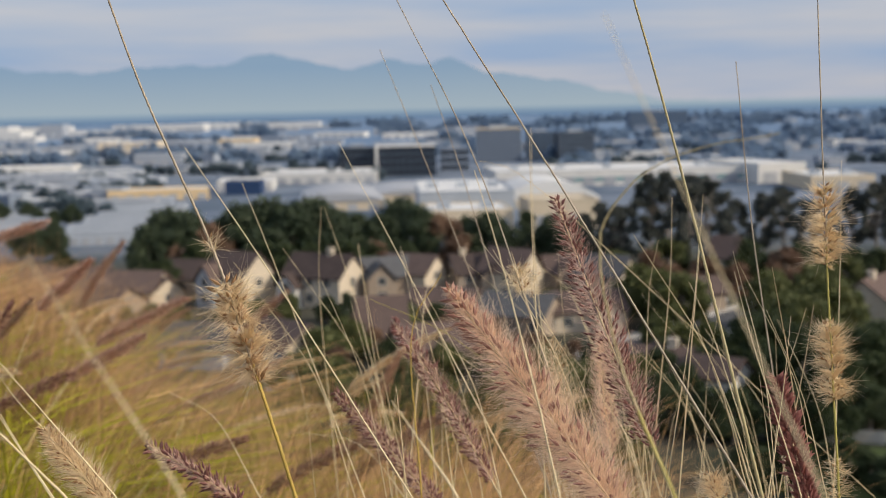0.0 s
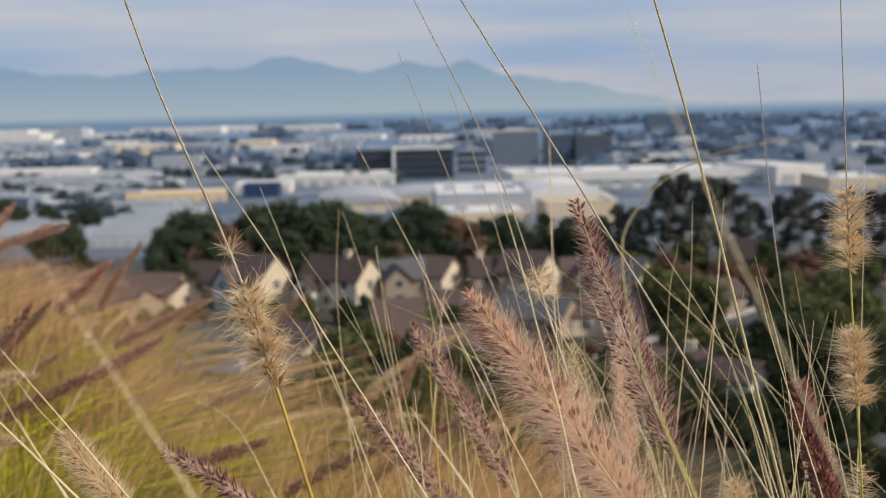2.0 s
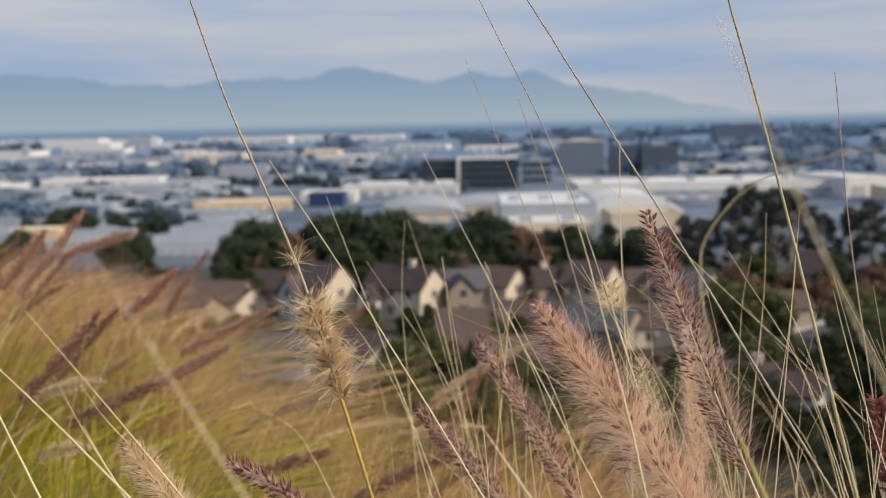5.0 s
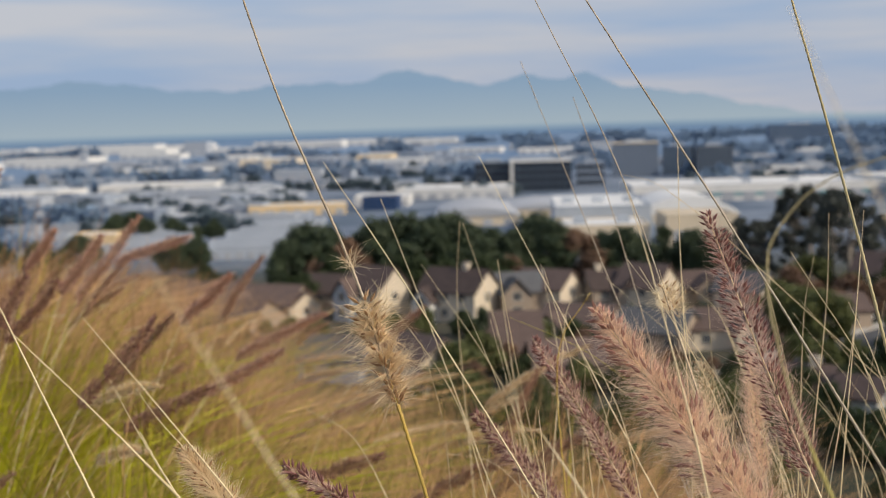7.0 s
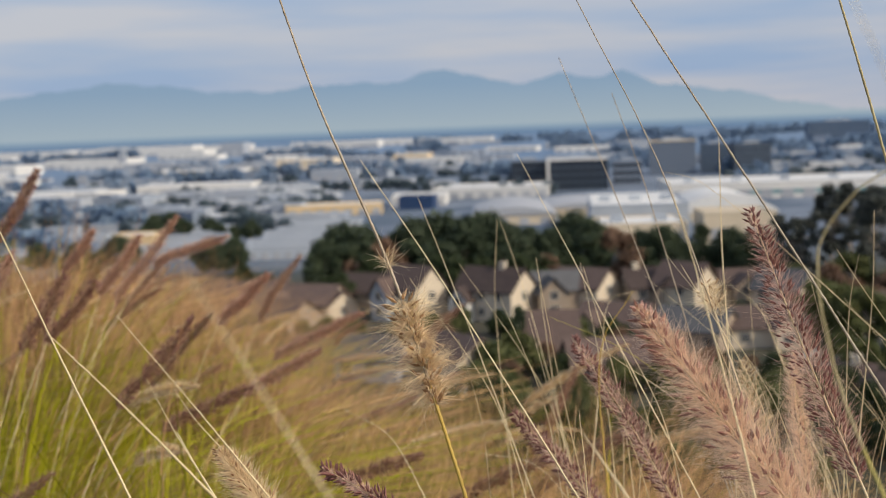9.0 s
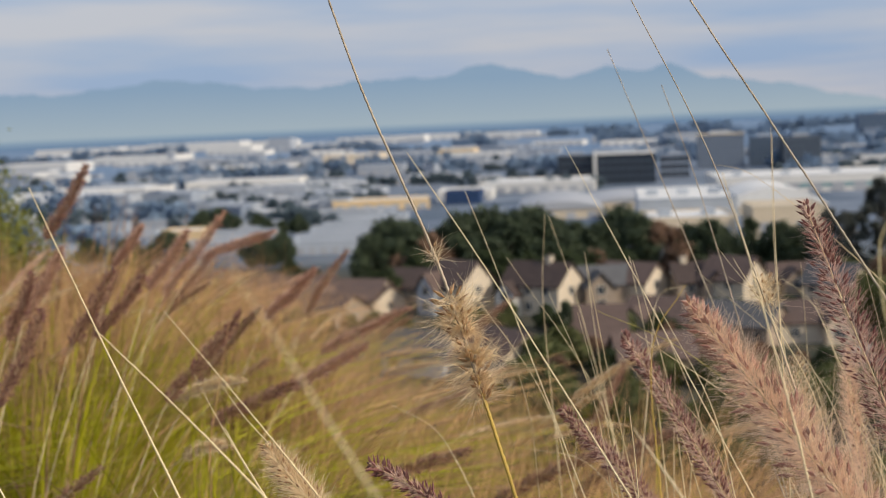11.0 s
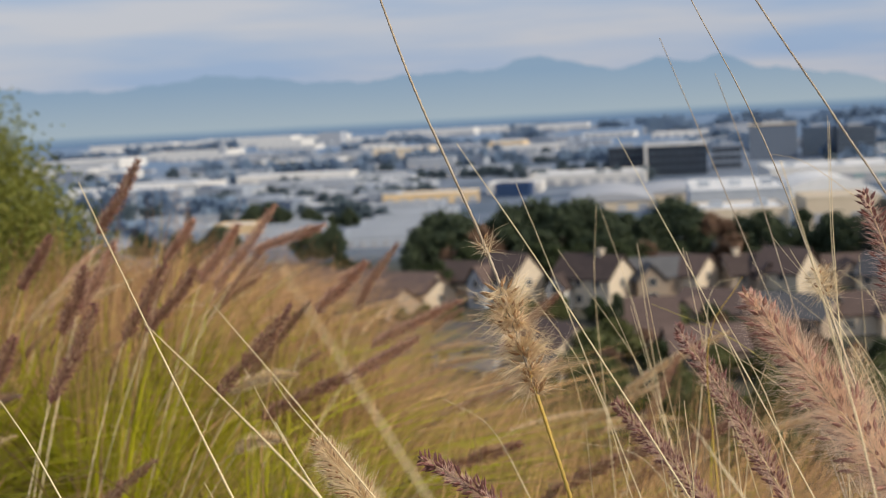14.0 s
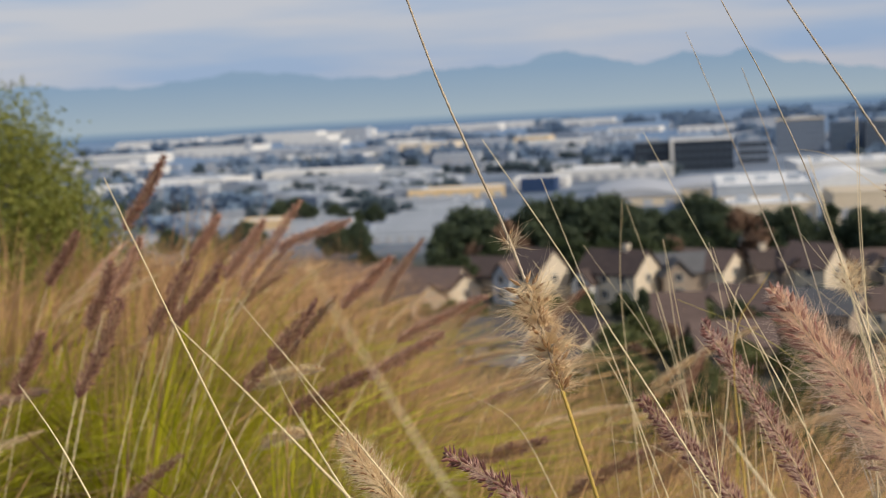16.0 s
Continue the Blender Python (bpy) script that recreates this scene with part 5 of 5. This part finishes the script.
stalk((0.364, 1.191, -0.193), (0.354, 1.184, -0.246), (0.331, 1.168, -0.341), thick=0.0013, seed=39)
stalk((0.252, 1.216, -0.205), (0.283, 1.193, -0.291), (0.308, 1.161, -0.383), thick=0.0013, seed=40)
stalk((0.269, 1.204, -0.254), (0.287, 1.186, -0.312), (0.303, 1.162, -0.383), thick=0.0014, seed=41)
stalk((0.252, 1.177, -0.113), (0.243, 1.168, -0.197), (0.219, 1.145, -0.322), thick=0.0011, seed=42)
stalk((0.292, 1.005, -0.172), (0.283, 0.995, -0.235), (0.267, 0.977, -0.315), thick=0.0013, seed=43)
stalk((-0.409, 1.080, -0.210), (-0.384, 1.079, -0.260), (-0.340, 1.073, -0.333), thick=0.0015, seed=44)
stalk((0.029, 0.742, -0.035), (0.043, 0.737, -0.086), (0.064, 0.719, -0.174), thick=0.0014, seed=45)
stalk((-0.418, 0.823, -0.033), (-0.379, 0.832, -0.136), (-0.323, 0.827, -0.256), thick=0.0023, seed=46)
stalk((-0.340, 0.741, -0.116), (-0.292, 0.751, -0.170), (-0.235, 0.755, -0.233), thick=0.0021, seed=47)
stalk((-0.322, 0.804, -0.114), (-0.277, 0.811, -0.174), (-0.217, 0.809, -0.250), thick=0.0015, seed=48)
stalk((-0.571, 0.947, -0.198), (-0.544, 0.952, -0.245), (-0.517, 0.952, -0.297), thick=0.0021, seed=49)
stalk((-0.458, 1.090, -0.314), (-0.453, 1.090, -0.324), (-0.445, 1.089, -0.339), thick=0.0014, seed=50)
stalk((-0.020, 0.626, -0.149), (-0.007, 0.621, -0.167), (0.007, 0.615, -0.187), thick=0.0015, seed=51)
stalk((-0.081, 1.314, -0.137), (-0.062, 1.299, -0.248), (-0.035, 1.269, -0.376), thick=0.0011, seed=52)
stalk((0.095, 1.219, -0.024), (0.096, 1.213, -0.126), (0.100, 1.191, -0.260), thick=0.0013, seed=53)
stalk((-0.116, 0.343, -0.038), (-0.097, 0.344, -0.071), (-0.077, 0.341, -0.103), thick=0.0009, seed=54)
stalk((0.059, 0.352, 0.030), (0.083, 0.348, -0.026), (0.120, 0.322, -0.116), thick=0.0010, seed=55)
stalk((-0.378, 1.063, -0.253), (-0.360, 1.061, -0.286), (-0.327, 1.056, -0.338), thick=0.0021, seed=56)
stalk((-0.414, 1.162, -0.236), (-0.392, 1.163, -0.269), (-0.352, 1.164, -0.314), thick=0.0014, seed=57)
# dark plumes of the tussocks to the west
stalk((-1.096, 2.383, -0.052), (-1.131, 2.364, -0.123), (-1.173, 2.338, -0.199), (-1.223, 2.285, -0.405), thick=0.0017, seed=90, label='wind-bent stalk with a dark brownish plume', plumes=(dict(u0=0.0, u1=0.44, radius=0.019, bristle=M_umber, spikelet=M_spike, count=1500, grain=200, forward=0.9, taper=0.3, hair=0.00035, size=1.6, label='dense bristles'),))
stalk((-1.056, 2.058, -0.223), (-1.072, 2.042, -0.282), (-1.094, 2.021, -0.342), (-1.118, 1.971, -0.511), thick=0.0017, seed=91, label='wind-bent stalk with a dark brownish plume', plumes=(dict(u0=0.0, u1=0.42, radius=0.019, bristle=M_umber, spikelet=M_spike, count=1500, grain=200, forward=0.9, taper=0.3, hair=0.00035, size=1.6, label='dense bristles'),))
stalk((-0.953, 1.880, -0.262), (-0.979, 1.854, -0.336), (-1.012, 1.820, -0.413), (-1.041, 1.750, -0.600), thick=0.0017, seed=92, label='wind-bent stalk with a dark brownish plume', plumes=(dict(u0=0.0, u1=0.45, radius=0.019, bristle=M_umber, spikelet=M_spike, count=1500, grain=200, forward=0.9, taper=0.3, hair=0.00035, size=1.6, label='dense bristles'),))
stalk((-0.977, 2.206, -0.233), (-1.009, 2.183, -0.303), (-1.047, 2.153, -0.377), (-1.088, 2.089, -0.570), thick=0.0017, seed=93, label='wind-bent stalk with a dark brownish plume', plumes=(dict(u0=0.0, u1=0.44, radius=0.019, bristle=M_umber, spikelet=M_spike, count=1500, grain=200, forward=0.9, taper=0.3, hair=0.00035, size=1.6, label='dense bristles'),))
stalk((-0.965, 2.317, -0.262), (-1.005, 2.293, -0.318), (-1.051, 2.263, -0.381), (-1.102, 2.201, -0.556), thick=0.0017, seed=94, label='wind-bent stalk with a dark brownish plume', plumes=(dict(u0=0.0, u1=0.44, radius=0.019, bristle=M_umber, spikelet=M_spike, count=1500, grain=200, forward=0.9, taper=0.3, hair=0.00035, size=1.6, label='dense bristles'),))
stalk((-0.922, 2.664, -0.166), (-0.981, 2.636, -0.253), (-1.049, 2.599, -0.349), (-1.123, 2.523, -0.591), thick=0.0017, seed=95, label='wind-bent stalk with a pinkish brown plume', plumes=(dict(u0=0.0, u1=0.46, radius=0.020, bristle=M_blush, spikelet=M_rust, count=1500, grain=200, forward=0.9, taper=0.3, hair=0.00035, size=1.6, label='dense bristles'),))
stalk((-0.879, 2.884, -0.232), (-0.958, 2.857, -0.255), (-1.039, 2.825, -0.290), (-1.137, 2.768, -0.433), thick=0.0017, seed=96, label='wind-bent stalk with a pinkish brown plume', plumes=(dict(u0=0.0, u1=0.50, radius=0.020, bristle=M_blush, spikelet=M_rust, count=1500, grain=200, forward=0.9, taper=0.3, hair=0.00035, size=1.6, label='dense bristles'),))
stalk((-0.689, 2.517, -0.279), (-0.736, 2.498, -0.327), (-0.788, 2.474, -0.381), (-0.850, 2.421, -0.549), thick=0.0017, seed=97, label='wind-bent stalk with a pinkish brown plume', plumes=(dict(u0=0.0, u1=0.44, radius=0.020, bristle=M_blush, spikelet=M_rust, count=1500, grain=200, forward=0.9, taper=0.3, hair=0.00035, size=1.6, label='dense bristles'),))
stalk((-0.703, 2.088, -0.302), (-0.758, 2.058, -0.370), (-0.819, 2.019, -0.445), (-0.881, 1.942, -0.631), thick=0.0017, seed=98, label='wind-bent stalk with a dark brownish plume', plumes=(dict(u0=0.0, u1=0.48, radius=0.019, bristle=M_umber, spikelet=M_spike, count=1500, grain=200, forward=0.9, taper=0.3, hair=0.00035, size=1.6, label='dense bristles'),))
stalk((-0.641, 2.190, -0.442), (-0.714, 2.161, -0.471), (-0.789, 2.125, -0.511), (-0.872, 2.057, -0.637), thick=0.0017, seed=99, label='wind-bent stalk with a dark brownish plume', plumes=(dict(u0=0.0, u1=0.51, radius=0.019, bristle=M_umber, spikelet=M_spike, count=1500, grain=200, forward=0.9, taper=0.3, hair=0.00035, size=1.6, label='dense bristles'),))
stalk((-0.543, 2.744, -0.392), (-0.638, 2.717, -0.433), (-0.739, 2.682, -0.489), (-0.854, 2.610, -0.657), thick=0.0017, seed=100, label='wind-bent stalk with a pinkish brown plume', plumes=(dict(u0=0.0, u1=0.51, radius=0.020, bristle=M_blush, spikelet=M_rust, count=1500, grain=200, forward=0.9, taper=0.3, hair=0.00035, size=1.6, label='dense bristles'),))
stalk((-1.108, 1.901, -0.316), (-1.125, 1.882, -0.365), (-1.146, 1.858, -0.417), (-1.167, 1.806, -0.563), thick=0.0017, seed=101, label='wind-bent stalk with a dark brownish plume', plumes=(dict(u0=0.0, u1=0.42, radius=0.019, bristle=M_umber, spikelet=M_spike, count=1500, grain=200, forward=0.9, taper=0.3, hair=0.00035, size=1.6, label='dense bristles'),))
stalk((-1.249, 2.299, -0.188), (-1.272, 2.282, -0.237), (-1.300, 2.260, -0.290), (-1.334, 2.213, -0.454), thick=0.0017, seed=102, label='wind-bent stalk with a dark brownish plume', plumes=(dict(u0=0.0, u1=0.41, radius=0.019, bristle=M_umber, spikelet=M_spike, count=1500, grain=200, forward=0.9, taper=0.3, hair=0.00035, size=1.6, label='dense bristles'),))
stalk((-0.960, 2.542, -0.196), (-0.996, 2.523, -0.254), (-1.037, 2.499, -0.317), (-1.087, 2.446, -0.503), thick=0.0017, seed=103, label='wind-bent stalk with a pinkish brown plume', plumes=(dict(u0=0.0, u1=0.43, radius=0.020, bristle=M_blush, spikelet=M_rust, count=1500, grain=200, forward=0.9, taper=0.3, hair=0.00035, size=1.6, label='dense bristles'),))
stalk((-1.236, 2.970, -0.212), (-1.266, 2.953, -0.262), (-1.300, 2.933, -0.316), (-1.347, 2.886, -0.502), thick=0.0017, seed=104, label='wind-bent stalk with a pinkish brown plume', plumes=(dict(u0=0.0, u1=0.39, radius=0.020, bristle=M_blush, spikelet=M_rust, count=1500, grain=200, forward=0.9, taper=0.3, hair=0.00035, size=1.6, label='dense bristles'),))
stalk((-0.566, 2.425, -0.416), (-0.637, 2.400, -0.454), (-0.712, 2.369, -0.502), (-0.798, 2.304, -0.651), thick=0.0017, seed=105, label='wind-bent stalk with a pinkish brown plume', plumes=(dict(u0=0.0, u1=0.49, radius=0.020, bristle=M_blush, spikelet=M_rust, count=1500, grain=200, forward=0.9, taper=0.3, hair=0.00035, size=1.6, label='dense bristles'),))
stalk((-0.361, 2.321, -0.599), (-0.441, 2.302, -0.619), (-0.523, 2.276, -0.650), (-0.618, 2.216, -0.763), thick=0.0017, seed=106, label='wind-bent stalk with a dark brownish plume', plumes=(dict(u0=0.0, u1=0.52, radius=0.019, bristle=M_umber, spikelet=M_spike, count=1500, grain=200, forward=0.9, taper=0.3, hair=0.00035, size=1.6, label='dense bristles'),))
stalk((-1.143, 2.352, -0.207), (-1.172, 2.332, -0.272), (-1.206, 2.305, -0.342), (-1.245, 2.247, -0.534), thick=0.0017, seed=107, label='wind-bent stalk with a pinkish brown plume', plumes=(dict(u0=0.0, u1=0.43, radius=0.020, bristle=M_blush, spikelet=M_rust, count=1500, grain=200, forward=0.9, taper=0.3, hair=0.00035, size=1.6, label='dense bristles'),))
# arching blades
stalk((0.165, 0.556, -0.012), (0.135, 0.563, -0.017), (0.112, 0.567, -0.025), (0.092, 0.569, -0.042), (0.083, 0.568, -0.066), (0.092, 0.558, -0.120), (0.116, 0.538, -0.184), thick=0.0019, wiggle=0.00015, seed=70, end=0.3, stem=M_arch, lower=M_lime, label='arching yellow-green grass blade')
stalk((0.008, 0.767, -0.100), (-0.012, 0.761, -0.139), (-0.008, 0.740, -0.226), thick=0.0012, wiggle=0.00015, seed=71, stem=M_gold, label='curled thin golden grass blade')
stalk((-0.076, 1.438, -0.214), (0.011, 1.434, -0.255), (0.103, 1.417, -0.326), thick=0.0016, wiggle=0.00015, seed=72, stem=M_lime, label='arching yellow-green grass blade')
stalk((-0.322, 1.486, -0.328), (-0.267, 1.489, -0.365), (-0.217, 1.472, -0.455), thick=0.0014, wiggle=0.00015, seed=73, label='arching dry straw grass blade')
stalk((0.053, 1.454, -0.058), (0.090, 1.452, -0.069), (0.141, 1.446, -0.108), thick=0.0010, wiggle=0.00015, seed=75, label='thin arching dry straw grass blade')
stalk((0.130, 1.539, -0.195), (0.164, 1.532, -0.226), (0.196, 1.515, -0.308), thick=0.0014, wiggle=0.00015, seed=76, label='arching dry straw grass blade')
stalk((0.020, 1.642, -0.214), (-0.012, 1.640, -0.230), (-0.023, 1.627, -0.310), thick=0.0014, wiggle=0.00015, seed=77, label='arching dry straw grass blade')
stalk((-0.177, 1.595, -0.408), (-0.102, 1.597, -0.428), (-0.037, 1.577, -0.506), thick=0.0014, wiggle=0.00015, seed=78, label='arching dry straw grass blade')


# ---- wind-bent plumes over the hillside ----
def plume_model(length, radius, bristle, spikelet, bow, seed, label):
    """A stalk whose foot is at the origin and which bends over to +x."""
    t = thing("fountain_grass_stalk", pose(0, 0, -300), label, "grass stalk", "wind-bent fountain grass on the hill")
    h = 0.95
    u = np.linspace(0, 1, 41)
    line = np.stack([bow * h * u ** 2.2, 0.04 * np.sin(u * 3 + seed), h * (u - 0.42 * bow * u ** 2.6)], 1)
    v, f = tube(line, 0.0012 * (1.1 - 0.6 * u), 5)
    part_mesh("stem", mesh_of("stem", v, f, M_stem, True), t)
    add_plume(t, line[::-1], 0.0, length / h, radius, bristle, spikelet, 1300, 120, forward=0.9, hair=0.00045, seed=seed, size=1.6)
    return t


def hillside_plumes():
    models = [plume_model(0.26, 0.022, M_umber, M_spike, 0.40, 41, "wind-bent stalk with a dark brownish plume"),
              plume_model(0.30, 0.024, M_blush, M_rust, 0.58, 42, "wind-bent stalk with a pinkish plume"),
              plume_model(0.24, 0.020, M_fluff, M_tan, 0.66, 43, "wind-bent stalk with a straw plume"),
              plume_model(0.28, 0.020, M_umber, M_spike, 0.25, 44, "upright stalk with a dark brownish plume")]
    q = random.Random(77)
    made = 0
    for x, y, green, r in TUSSOCKS:
        west = x < -0.35 * y
        if x > -0.10 * y:
            continue
        for k in range(q.choice((1, 2, 2, 3)) if west else q.choice((1, 2, 3))):
            made += 1
            if made > 295:
                break
            a, s = q.uniform(0, 6.28), q.uniform(0.76, 1.02) if west else q.uniform(0.88, 1.15)
            px, py = x + 0.1 * math.cos(a), y + 0.1 * math.sin(a)
            pick = q.choices(models, (3, 4, 2, 2) if west and r < 6 else (2, 2, 5, 0))[0]
            copy_thing(pick, Matrix.Translation((px, py, float(ground_z(px, py)) - 0.02)) @ Matrix.Rotation(q.gauss(0, 0.55), 4, "Z") @ Matrix.Rotation(q.gauss(0.05, 0.16), 4, "Y") @ Matrix.Rotation(q.gauss(0, 0.12), 4, "X") @ Matrix.Scale(s, 4))
    for m in models:
        for o in (*m.children_recursive, m):
            bpy.data.objects.remove(o)


hillside_plumes()


# ---- more thin stalks rising from the edge of the slope ----
def thin_stalks():
    q = random.Random(19)
    for i in range(66):
        az, r = (q.uniform(-6, 17) if i % 2 else q.uniform(6, 18)), q.uniform(1.05, 1.7)
        x, y = r * math.sin(radians(az)), r * math.cos(radians(az))
        lean, top = q.gauss(-0.10, 0.12), -r * math.tan(radians(q.uniform(5.5, 13)))
        low = -r * 0.30
        k = top - low
        stalk((x + lean * k * 2.2, y + q.uniform(-0.05, 0.05), top), (x + lean * k * 0.7, y, low + k * 0.5), (x, y, low), thick=q.uniform(0.0008, 0.0014), seed=200 + i, label="thin bare straw grass stalk")


thin_stalks()
